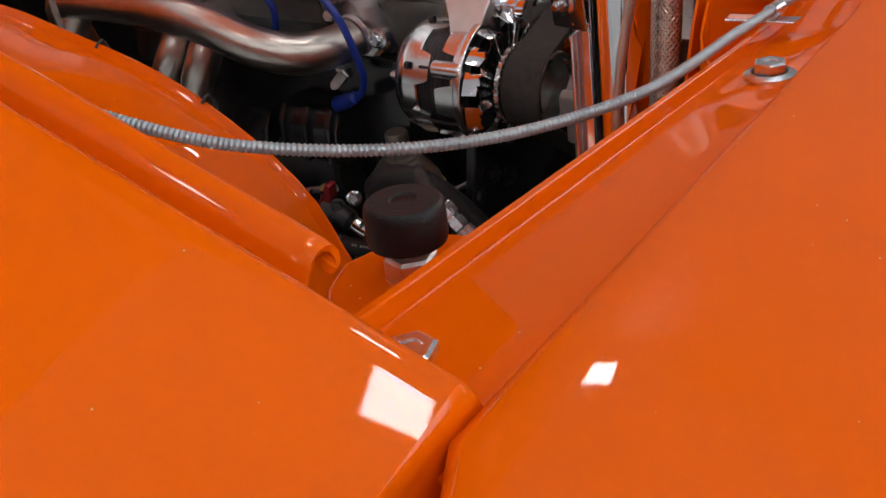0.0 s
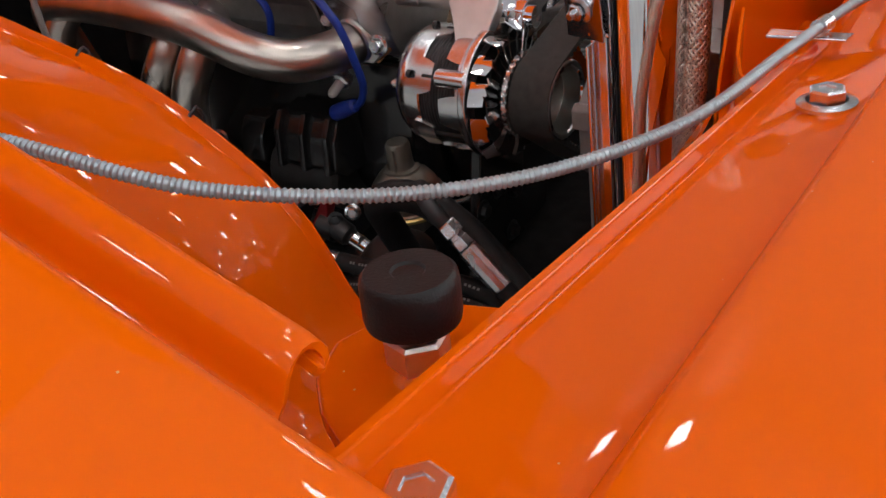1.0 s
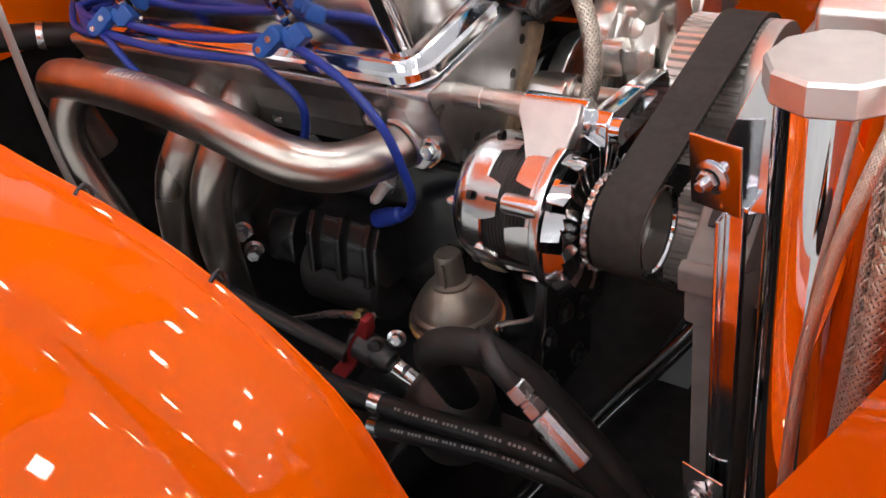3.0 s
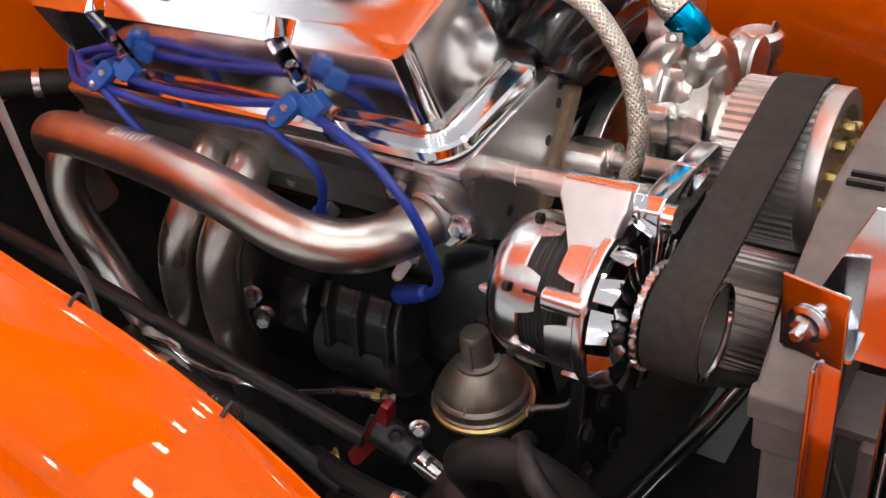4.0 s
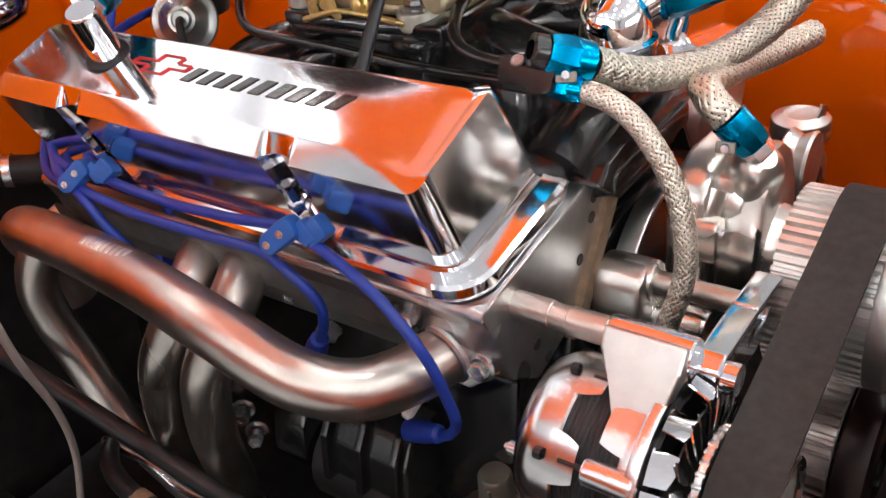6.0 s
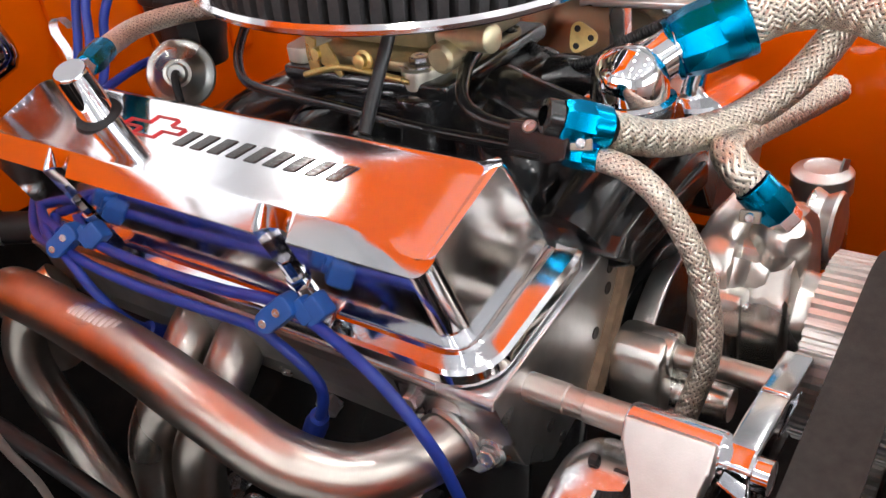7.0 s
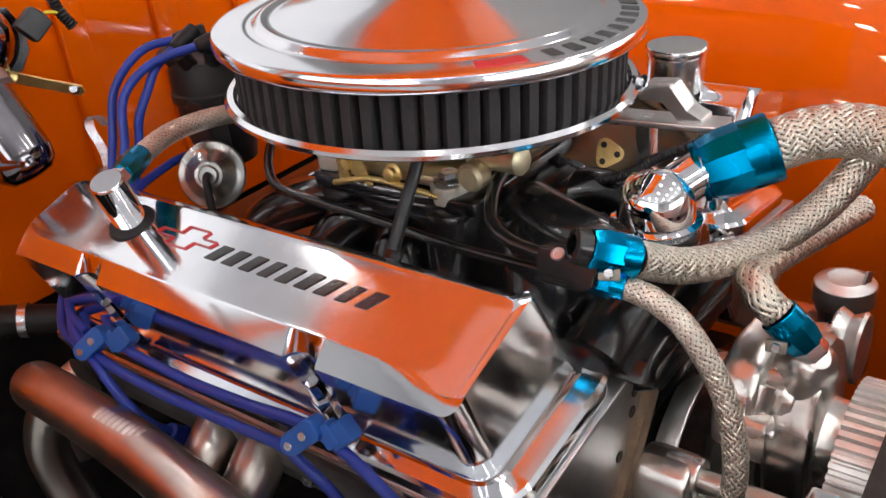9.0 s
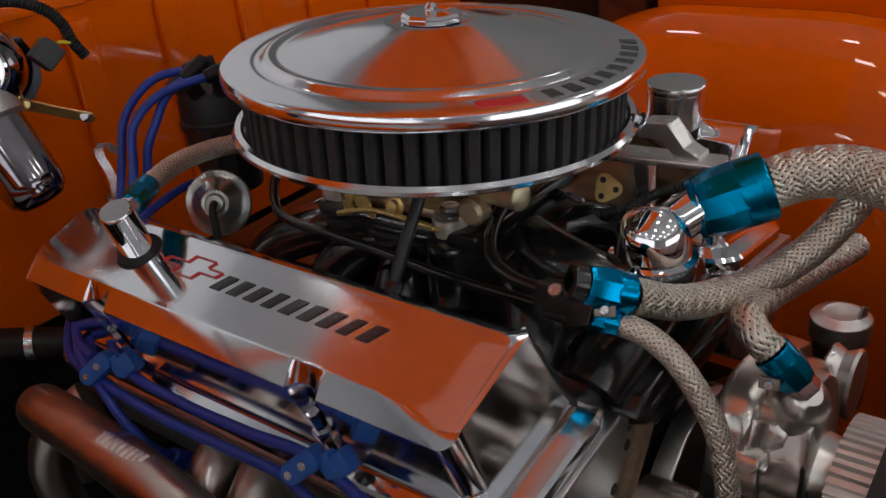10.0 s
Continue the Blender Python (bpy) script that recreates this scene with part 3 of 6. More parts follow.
def valve_cover(flip, label):
    t = thing("valve_cover", label, "valve cover", "valve covers")
    L = [
        rounded(-1.135, -0.623, (0.7345, 0.708), (0.894, 0.7295), 0.034, 7),
        rounded(-1.136, -0.622, (0.7325, 0.7115), (0.895, 0.735), 0.035, 7),
        rounded(-1.135, -0.623, (0.7325, 0.7185), (0.894, 0.742), 0.034, 7),
        rounded(-1.132, -0.626, (0.7345, 0.7215), (0.891, 0.745), 0.032, 7),
        rounded(-1.119, -0.639, (0.7435, 0.7255), (0.876, 0.7475), 0.022, 7),
        rounded(-1.1165, -0.6415, (0.7445, 0.7275), (0.8715, 0.751), 0.019, 7),
        rounded(-1.116, -0.6425, (0.7443, 0.7310), (0.868, 0.757), 0.0175, 7),
        rounded(-1.1185, -0.6395, (0.7168, 0.8010), (0.816, 0.828), 0.013, 7),
        rounded(-1.1187, -0.6393, (0.7160, 0.8035), (0.812, 0.833), 0.013, 7),
    ]
    # the front wall rises straight to the sloping top edge
    for lp, gap in ((L[7], 0.0075), (L[8], 0.0035)):
        for p in lp:
            if p.x > -0.66 and p.y < 0.811:
                k = min(1, max(0, (p.y - 0.716) / 0.013))
                p.z = lerp(p.z, 0.8195 + (min(p.y, 0.794) - 0.7285) * 0.335 - gap, k)
    for lp, dep in zip(L[4:], (0.004, 0.010, 0.013, 0.015, 0.0095)):
        notch(lp, dep)
    low = L[-1]
    top = rounded(-1.112, -0.6425, (0.7285, 0.8195), (0.794, 0.8414), 0.011, 7)
    arch = [p.copy() for p in top]
    # the facet along the outer edge runs out in a slanting cut before the front corner
    flat = [p.copy() for p in top]
    cut = [k for k, p in enumerate(top) if p.y < 0.742 and p.x > -0.705]
    n = len(cut) - 1
    for i, k in enumerate(cut):
        u = i / n
        flat[k] = V(lerp(-0.705, -0.6475, u), lerp(0.7290, 0.722, u ** 1.6) + 0.012 * max(0, u - 0.72), lerp(0.8192, 0.8085, u ** 1.3) + 0.004 * max(0, u - 0.72))
    c = V(-0.877, 0.768, 0.8195 + 0.0395 * 0.335)
    L.append([a.lerp(b, 0.5) + V(0, 0, 0.0005) for a, b in zip(low, flat)])
    L.append([a.lerp(b, 0.93) + V(0, 0, 0.0003) for a, b in zip(low, flat)])
    L.append(flat)
    L.append([p.lerp(c, 0.010) + V(0, 0, 0.0003) for p in flat])
    L.append([p.lerp(c, 0.12) for p in arch])
    L = [mirrored(lp, flip) for lp in L]
    part("cover", loft(bmesh.new(), L), POLISH, t, "mirror-polished cast aluminium cover", 24)
    return t


near_cover = valve_cover(False, "mirror-polished tall aluminium valve cover with raised badge")


far_cover = valve_cover(True, "mirror-polished valve cover on the far bank")


def head(flip):
    t = thing("cylinder_head", "machined aluminium cylinder head with raw casting sides", "cylinder head", "cylinder heads")
    out = [(0.734, 0.700), (0.7365, 0.7065), (0.893, 0.7285), (0.916, 0.712), (0.922, 0.695), (0.90, 0.655), (0.845, 0.612), (0.80, 0.60), (0.765, 0.625), (0.752, 0.655), (0.748, 0.68)]
    if flip:
        out = [(2 * YC - y, z) for y, z in out][::-1]
    part("casting", strip(out, -1.135, -0.618, 0.003), HEADMETAL, t)
    side = [(0.7335, 0.700), (0.736, 0.7035), (0.7405, 0.7035), (0.7405, 0.70), (0.753, 0.655), (0.765, 0.627), (0.761, 0.625), (0.7465, 0.655), (0.7435, 0.68)]
    part("exhaust_face", strip([(2 * YC - y, z) for y, z in side][::-1] if flip else side, -1.13, -0.71, 0.001), CASTING, t, "raw casting of the exhaust side")
    return t


near_head = head(False)
head(True)
block_ = thing("engine_block", "black painted iron engine block", "engine block")
part("block", strip([(0.79, 0.60), (0.84, 0.608), (0.90, 0.652), (1.05, 0.652), (1.11, 0.608), (1.16, 0.60), (1.2, 0.48), (1.13, 0.33), (0.82, 0.33), (0.765, 0.46)], -1.13, -0.632, 0.006), BLACK, block_)
part("oil_pan", strip([(0.84, 0.33), (1.11, 0.33), (1.09, 0.24), (0.86, 0.24)], -1.1, -0.64, 0.01), BLACK, block_)
part("timing_cover", strip([(0.86, 0.36), (1.09, 0.36), (1.12, 0.5), (1.09, 0.6), (1.04, 0.66), (0.91, 0.66), (0.86, 0.6), (0.83, 0.5)], -0.634, -0.621, 0.004), BLACK, block_)


def intake():
    t = thing("intake_manifold", "gloss black painted intake manifold", "intake manifold")
    part("valley", strip([(0.885, 0.728), (0.90, 0.742), (0.93, 0.745), (1.02, 0.745), (1.05, 0.742), (1.065, 0.728), (1.03, 0.70), (0.92, 0.70)], -1.10, -0.605, 0.004), BLACK, t)
    part("plenum", block((-0.96, 0.93, 0.74), (-0.74, 1.07, 0.812), 0.014), BLACK, t)
    part("rear_rail", block((-1.131, 0.87, 0.64), (-1.10, 1.13, 0.738), 0.006), BLACK, t, "black rear rail of the manifold")
    part("bolt_column", plate([(-0.824, 0.94), (-0.820, 0.918), (-0.806, 0.906), (-0.788, 0.906), (-0.775, 0.918), (-0.768, 0.94)], (0, 0, 0.785), (1, 0, 0), (0, 1, 0), 0.062, 0.008), BLACK, t, "cast column under the carburettor ear")
    part("front_runner", tube([(-0.79, 1.0, 0.778), (-0.745, 0.958, 0.778), (-0.715, 0.93, 0.766), (-0.70, 0.905, 0.738), (-0.70, 0.892, 0.715)], lambda u, r: 0.036 - 0.009 * u, 24), BLACK, t, "large rounded front runner")
    part("middle_runner", tube([(-0.86, 1.0, 0.772), (-0.855, 0.945, 0.768), (-0.85, 0.915, 0.75), (-0.848, 0.895, 0.715)], lambda u, r: 0.034 - 0.007 * u, 24), BLACK, t, "rounded middle runner")
    part("crossover_neck", tube([(-0.75, 0.975, 0.795), (-0.715, 0.965, 0.792), (-0.68, 0.965, 0.785), (-0.65, 0.975, 0.775)], lambda u, r: 0.030 - 0.006 * u, 22), BLACK, t, "rounded casting leading to the thermostat")
    part("carburettor_pad", block((-0.945, 0.92, 0.811), (-0.765, 1.08, 0.826), 0.005), BLACK, t)
    for x, tx in ((-1.02, -0.92), (-0.93, -0.88), (-0.80, -0.82), (-0.70, -0.76)):
        for s in (-1, 1) if x < -0.9 else (1,):
            part("runner", tube([(tx, YC + s * 0.03, 0.785), (lerp(tx, x, 0.5), YC + s * 0.06, 0.782), (x, YC + s * 0.085, 0.758), (x, YC + s * 0.105, 0.72)], lambda u, r: 0.024 - 0.003 * u, 16), BLACK, t)
    part("water_crossover", tube([(-0.645, 0.89, 0.735), (-0.64, 0.93, 0.755), (-0.64, 0.975, 0.765), (-0.64, 1.02, 0.755), (-0.645, 1.06, 0.735)], 0.027, 18), BLACK, t)
    part("thermostat_boss", turned([(0.03, 0), (0.034, 0.012), (0.036, 0.03), (0.034, 0.035), (0, 0.035)], (-0.645, 0.99, 0.765), (0, 0, 1), 28), BLACK, t)
    part("front_rail", plate([(-0.70, 0.892), (-0.625, 0.892), (-0.604, 0.905), (-0.600, 1.05), (-0.63, 1.06), (-0.70, 1.06)], (0, 0, 0.720), (1, 0, 0), (0, 1, 0), 0.022, 0.005), BLACK, t, "black bolt rail along the head")
    part("crossover_box", plate([(0.925, 0.728), (0.932, 0.765), (0.945, 0.785), (0.965, 0.792), (1.03, 0.792), (1.05, 0.78), (1.058, 0.728)], (-0.655, 0, 0), (0, 1, 0), (0, 0, 1), 0.07, 0.010), BLACK, t, "cast water crossover")
    for x in (-0.684, -0.652, -0.622):
        part("rib", plate([(0.902, 0.728), (0.914, 0.745), (0.928, 0.778), (0.94, 0.78), (0.94, 0.728)], (x, 0, 0), (0, 1, 0), (0, 0, 1), 0.007, 0.0025), BLACK, t)
    part("port_boss", block((-0.705, 0.905, 0.728), (-0.672, 0.932, 0.762), 0.005), BLACK, t)
    part("port_boss", block((-0.662, 0.908, 0.728), (-0.634, 0.932, 0.756), 0.005), BLACK, t)
    for x in (-0.995, -0.865, -0.745):
        bolt_part(t, (x, 0.9, 0.745), (0, -0.2, 1), 0.0065, 0.008, BLACK)
    bolt_part(t, (-0.636, 0.906, 0.731), (0, -0.2, 1), 0.0065, 0.008, STEEL)
    bolt_part(t, (-0.665, 0.90, 0.744), (0, -0.2, 1), 0.0065, 0.008, BLACK)
    return t


intake()

# ---- header ----
hdr = thing("exhaust_header", "satin stainless tubular exhaust header", "exhaust header")
MAIN = [(-0.668, 0.762, 0.642), (-0.68, 0.73, 0.638), (-0.705, 0.69, 0.641), (-0.745, 0.667, 0.656), (-0.818, 0.665, 0.677), (-0.912, 0.676, 0.682), (-1.02, 0.687, 0.68), (-1.10, 0.694, 0.674), (-1.145, 0.705, 0.655), (-1.165, 0.725, 0.61), (-1.165, 0.74, 0.55)]
part("front_tube", tube(MAIN, 0.0233, 28, 0.006), TUBE, hdr)
for x, k in ((-0.932, 1.0), (-0.878, 0.72)):
    part("middle_tube", tube([(x, 0.79, 0.660), (x + 0.002, 0.755, 0.662), (x + 0.010, 0.727, 0.650), (x + 0.006, 0.699, 0.620), (x + 0.002 - 0.012 * k, 0.683, 0.58), (x - 0.034 * k, 0.685, 0.515), (x - 0.064 * k, 0.70, 0.445), (x - 0.09 * k, 0.715, 0.36), (x - 0.10 * k, 0.73, 0.28)], 0.0217, 24, 0.006), TUBE, hdr)

part("rear_tube", tube([(-1.095, 0.73, 0.670), (-1.112, 0.70, 0.650), (-1.124, 0.686, 0.61), (-1.122, 0.686, 0.565), (-1.108, 0.69, 0.515), (-1.088, 0.69, 0.47), (-1.065, 0.695, 0.42), (-1.03, 0.71, 0.35)], 0.0200, 24, 0.006), TUBE, hdr)

# ---- air cleaner ----
AC = V(-0.8558, 0.9975, 0.8918)
AN = V(0.0556, 0.033, 1).normalized()


def air_cleaner():
    t = thing("air_cleaner", "round chrome open-element air cleaner with pleated filter", "air cleaner")
    part("base_plate", turned([(0.03, 0.012), (0.15, 0.006), (0.160, 0.0015), (0.1755, 0.0), (0.1775, 0.0015), (0.1778, 0.005), (0.175, 0.0085), (0.170, 0.009), (0.167, 0.006), (0.158, 0.005), (0.03, 0.014)], AC, AN, 96), SPUN, t)
    n = 68
    part("filter_element", turned([(0.150, 0.004), (0.166, 0.005), (0.166, 0.051), (0.150, 0.052)], AC, AN, n * 8, flute=lambda a, j: 1 - 0.075 * max(0, 1 - 1.7 * abs(math.sin(a * n / 2))) if j in (1, 2) else 1), FILTER, t, "pleated black filter cloth")
    part("lid", turned([(0.160, 0.051), (0.176, 0.0495), (0.1795, 0.050), (0.181, 0.052), (0.1812, 0.058), (0.1795, 0.0615), (0.176, 0.063), (0.156, 0.0645), (0.153, 0.0635), (0.149, 0.063), (0.146, 0.0645), (0.143, 0.0675), (0.140, 0.0685), (0.137, 0.068), (0.134, 0.0665), (0.128, 0.067), (0.10, 0.0735), (0.07, 0.0805), (0.042, 0.0868), (0.036, 0.0878), (0.033, 0.0872), (0.030, 0.0855), (0.015, 0.085), (0, 0.085)], AC, AN, 128), SPUN, t, "spun chrome dished lid")
    o = AC + AN * 0.085
    part("wing_nut", turned([(0.024, 0), (0.026, 0.0015), (0.026, 0.006), (0.024, 0.0085), (0.012, 0.009), (0.006, 0.010), (0.005, 0.013), (0.0025, 0.016), (0, 0.0165)], o, AN, 10), CHROME, t, "chrome lobed centre nut", 25)
    return t


air_cleaner()


def carburettor():
    t = thing("carburettor", "dichromate gold four barrel carburettor", "carburettor")
    part("base", block((-0.925, 0.93, 0.827), (-0.785, 1.07, 0.838), 0.004), ALLOY, t)
    part("body", block((-0.91, 0.95, 0.838), (-0.80, 1.05, 0.875), 0.012), ALLOY, t)
    part("bowl", block((-0.80, 0.955, 0.845), (-0.755, 1.045, 0.88), 0.01), ALLOY, t)
    part("bowl", block((-0.955, 0.955, 0.845), (-0.912, 1.045, 0.88), 0.01), ALLOY, t)
    part("air_horn", turned([(0.05, 0), (0.055, 0.002), (0.055, 0.028), (0.05, 0.03)], (-0.856, 0.9975, 0.872), (0, 0, 1), 40), ALLOY, t)
    return t


carburettor()

# ---- alternator ----
AO = V(-0.6, 0.752, 0.607)
XP = (1, 0, 0)


def alternator():
    t = thing("alternator", "polished alternator with black stator and finned fan", "alternator")

    def ringed(x, r, a):
        return AO + V(x, r * math.cos(a), r * math.sin(a))

    def tooth(name, a, arc, x0, x1, r, shrink):
        rows = []
        for i in range(5):
            w = arc / 2 * (1 - shrink * (i / 4) ** 2)
            rows.append([ringed(lerp(x0, x1, i / 4), r, a + w * (k / 4 - 1)) for k in range(9)])
        part(name, sheet(bmesh.new(), rows, 0.004), SATINPOLISH, t)

    part("rear_case", turned([(0, 0.014), (0.03, 0.014), (0.045, 0.0155), (0.0545, 0.020), (0.0595, 0.028), (0.0612, 0.036), (0.0612, 0.0505), (0.0598, 0.052), (0.05, 0.052)], AO, XP, 56), SATINPOLISH, t, "polished castellated rear housing")
    for k in range(6):
        a = radians(60 * k + 28)
        tooth("rear_tooth", a, 0.62, 0.046, 0.0665, 0.0613, 0.3)
        tooth("front_tooth", a + radians(30), 0.56, 0.102, 0.0785, 0.0613, 0.28)
        part("clamp_screw", turned([(0.0042, 0), (0.0042, 0.005), (0.003, 0.006), (0, 0.006)], ringed(0.044, 0.0625, a), (-1, 0, 0), 8), SATIN, t)
        part("tie_bolt", turned([(0.002, 0.0), (0.002, 0.045), (0, 0.045)], ringed(0.055, 0.0602, a), XP, 8), SATIN, t)
    ribs = []
    for k in range(14):
        x = 0.048 + 0.0035 * k
        ribs += [(0.0562, x), (0.0568, x + 0.001), (0.0568, x + 0.0024), (0.0562, x + 0.003)]
    part("stator", turned([(0.05, 0.047)] + ribs + [(0.05, 0.1)], AO, XP, 48), SATIN, t, "laminated black stator", 20)
    part("front_case", turned([(0.05, 0.094), (0.0605, 0.094), (0.0615, 0.096), (0.0615, 0.101), (0.0665, 0.1015), (0.0675, 0.103), (0.0675, 0.1085), (0.0665, 0.110), (0.055, 0.1105), (0.05, 0.108), (0.02, 0.108), (0, 0.108)], AO, XP, 64), SATINPOLISH, t, "polished castellated front housing")
    part("pivot_lug", turned([(0.0085, -0.02), (0.0095, -0.018), (0.0095, 0.012), (0.008, 0.014), (0, 0.014)], ringed(0.094, 0.061, radians(148)), XP, 20), SATINPOLISH, t)
    part("terminal_stud", turned([(0, -0.008), (0.0026, -0.008), (0.0026, -0.005), (0.0052, -0.0045), (0.0052, 0.0), (0.006, 0.0005), (0.006, 0.006), (0, 0.006)], AO + V(0.016, -0.042, 0.014), XP, 12), STEEL, t)
    # black ring fills in the dark gap between front housing and fan
    part("baffle_ring", turned([(0.03, 0.1105), (0.0545, 0.1105), (0.0545, 0.1135), (0.03, 0.1145)], AO, XP, 48), PLASTIC, t, "black ring for the dark gap behind the fan")
    part("pulley", turned([(0, 0.165), (0.0315, 0.165), (0.0325, 0.182), (0.0365, 0.1835), (0.0355, 0.182), (0.0355, 0.145), (0.03, 0.143), (0, 0.143)], AO, XP, 56), CANSTEEL, t, "hollow dull drive pulley")
    part("pulley_lip", turned([(0.0333, 0.1832), (0.0342, 0.1856), (0.0378, 0.1860), (0.0388, 0.185), (0.0388, 0.183), (0.036, 0.182)], AO, XP, 64), CHROME, t, "bright turned pulley lip")
    part("knurled_ring", turned([(0.03, 0.135), (0.0415, 0.135), (0.0425, 0.1365), (0.0425, 0.141), (0.03, 0.142)], AO, XP, 34 * 6, flute=lambda a, j: 1 + (0.02 if (a * 34 / (2 * math.pi)) % 1 < 0.6 else -0.05) if j in (2, 3) else 1), SATINPOLISH, t, "toothed bright rear flange", 25)
    hub = part("fan_disc", turned([(0, 0.128), (0.044, 0.128), (0.052, 0.1265), (0.052, 0.125), (0.044, 0.1265), (0, 0.1265)], AO, XP, 44), SATIN, t, "stamped fan disc")
    for k in range(12):
        a = 2 * math.pi * k / 12 + 0.05 * math.sin(k * 2.3)
        rows = []
        for i in range(5):
            u = i / 4
            row = []
            for j in range(5):
                w = j / 4
                b = a + 0.36 * w
                wave = 0.0014 * math.sin(7 * w + k)
                r = 0.0555 + 0.0105 * w + 0.004 * u - 0.003 * (1 - u) * w
                row.append(ringed(0.1285 - 0.0175 * u * (1 - 0.22 * w) + (wave if i == 0 else 0), r, b))
            rows.append(row)
        part("fan_blade", sheet(bmesh.new(), rows, 0.0012), POLISH, hub, "bent bright fan blade")
    for k in range(30):
        a = 2 * math.pi * k / 30 + 0.04 * math.sin(k * 1.7)
        d, w = V(0, math.cos(a), math.sin(a)), V(0.55, -math.sin(a), math.cos(a)).normalized()
        part("vane", plate([(0.040, -0.0035), (0.052, -0.005), (0.061, -0.0045 - 0.002 * (k % 3)), (0.0625, 0.003), (0.051, 0.005), (0.040, 0.0035)], AO + V(0.1315, 0, 0), d, w, 0.0012), SATINPOLISH if k % 3 == 0 else BLACK, hub)
    return t


alternator()

brk = thing("alternator_bracket", "polished aluminium alternator bracket on a long stud", "bracket")
part("stud", turned([(0, 0), (0.0105, 0), (0.0105, 0.036), (0.0096, 0.037), (0.0096, 0.05), (0.0105, 0.051), (0.0105, 0.084), (0, 0.084)], (-0.625, 0.778, 0.688), XP, 24), TUBE, brk, "plain steel spacer stud")
part("boss", turned([(0, 0), (0.0125, 0), (0.0135, 0.002), (0.0135, 0.058), (0.0125, 0.06), (0, 0.06)], (-0.545, 0.778, 0.688), XP, 28), POLISH, brk)
part("ear", plate([(-0.544, 0.012), (-0.486, 0.012), (-0.486, -0.006), (-0.492, -0.035), (-0.497, -0.07), (-0.497, -0.085), (-0.512, -0.085), (-0.515, -0.055), (-0.53, -0.025), (-0.543, -0.004)], (0, 0.765, 0.69), (1, 0, 0), (0, 0.62, 0.78), 0.014, 0.003), BRUSHED, brk)
part("arm", plate([(-0.012, -0.018), (0.0, -0.022), (0.06, -0.018), (0.11, -0.012), (0.118, 0.0), (0.112, 0.012), (0.06, 0.0155), (0.06, 0.008), (0.085, 0.006), (0.092, 0.0), (0.085, -0.006), (0.05, -0.009), (0.036, -0.005), (0.034, 0.003), (0.042, 0.0075), (0.059, 0.008), (0.059, 0.0155), (0.0, 0.016), (-0.012, 0.010)], (-0.4775, 0.784, 0.674), (0, 1, -0.04), (0, 0.04, 1), 0.02, 0.003), POLISH, brk)
part("arm_stud", turned([(0, 0), (0.0095, 0), (0.0095, 0.085), (0, 0.085)], (-0.572, 0.906, 0.640), XP, 20), TUBE, brk)
part("arm_bolt", turned([(0, 0), (0.011, 0), (0.011, 0.03), (0.005, 0.031), (0, 0.028)], (-0.489, 0.784, 0.675), XP, 20), CHROME, brk)

# ---- belt drive ----
WP, WR = V(-0.44, 0.992, 0.618), 0.077
CR, CRR = V(-0.44, 1.0, 0.435), 0.066
AL, ALR = V(-0.44, 0.752, 0.607), 0.036


def belt():
    t = thing("drive_belt", "wide black toothed rubber drive belt", "drive belt")
    circles = [(AL, ALR), (WP, WR), (CR, CRR)]
    hull = []
    for c, r in circles:
        for k in range(96):
            a = 2 * math.pi * k / 96
            hull.append((c.y + r * math.cos(a), c.z + r * math.sin(a)))
    hull = sorted(set(hull))

    def half(ps):
        out = []
        for p in ps:
            while len(out) > 1 and (out[-1][0] - out[-2][0]) * (p[1] - out[-2][1]) - (out[-1][1] - out[-2][1]) * (p[0] - out[-2][0]) <= 0:
                out.pop()
            out.append(p)
        return out[:-1]
    ring = half(hull) + half(hull[::-1])
    n = len(ring)
    bm = bmesh.new()
    loops = []
    for dx, out in ((-0.021, 0.0), (0.021, 0.0), (0.021, 0.0045), (-0.021, 0.0045)):
        lp = []
        for i, (y, z) in enumerate(ring):
            a, b = ring[i - 1], ring[(i + 1) % n]
            ty, tz = b[0] - a[0], b[1] - a[1]
            l = math.hypot(ty, tz)
            lp.append(bm.verts.new((-0.436 + dx, y + tz / l * out, z - ty / l * out)))
        loops.append(lp)
    for a, b in zip(loops, loops[1:] + loops[:1]):
        for i in range(n):
            bm.faces.new((a[i], a[(i + 1) % n], b[(i + 1) % n], b[i]))
    band = part("band", bm, BELT, t)
    # teeth show on the straight spans between the pulleys
    for i, p in enumerate(ring):
        a, b = V(0, *p), V(0, *ring[(i + 1) % n])
        if (b - a).length > 0.05:
            d = (b - a).normalized()
            inner = V(0, -d.z, d.y)
            for k in range(1, int((b - a).length / 0.0085)):
                part("tooth", plate([(-0.0026, -0.0006), (0.0026, -0.0006), (0.0016, 0.003), (-0.0016, 0.003)], a + d * 0.0085 * k + V(-0.436, 0, 0), d, inner, 0.0412), BELT, band)


belt()


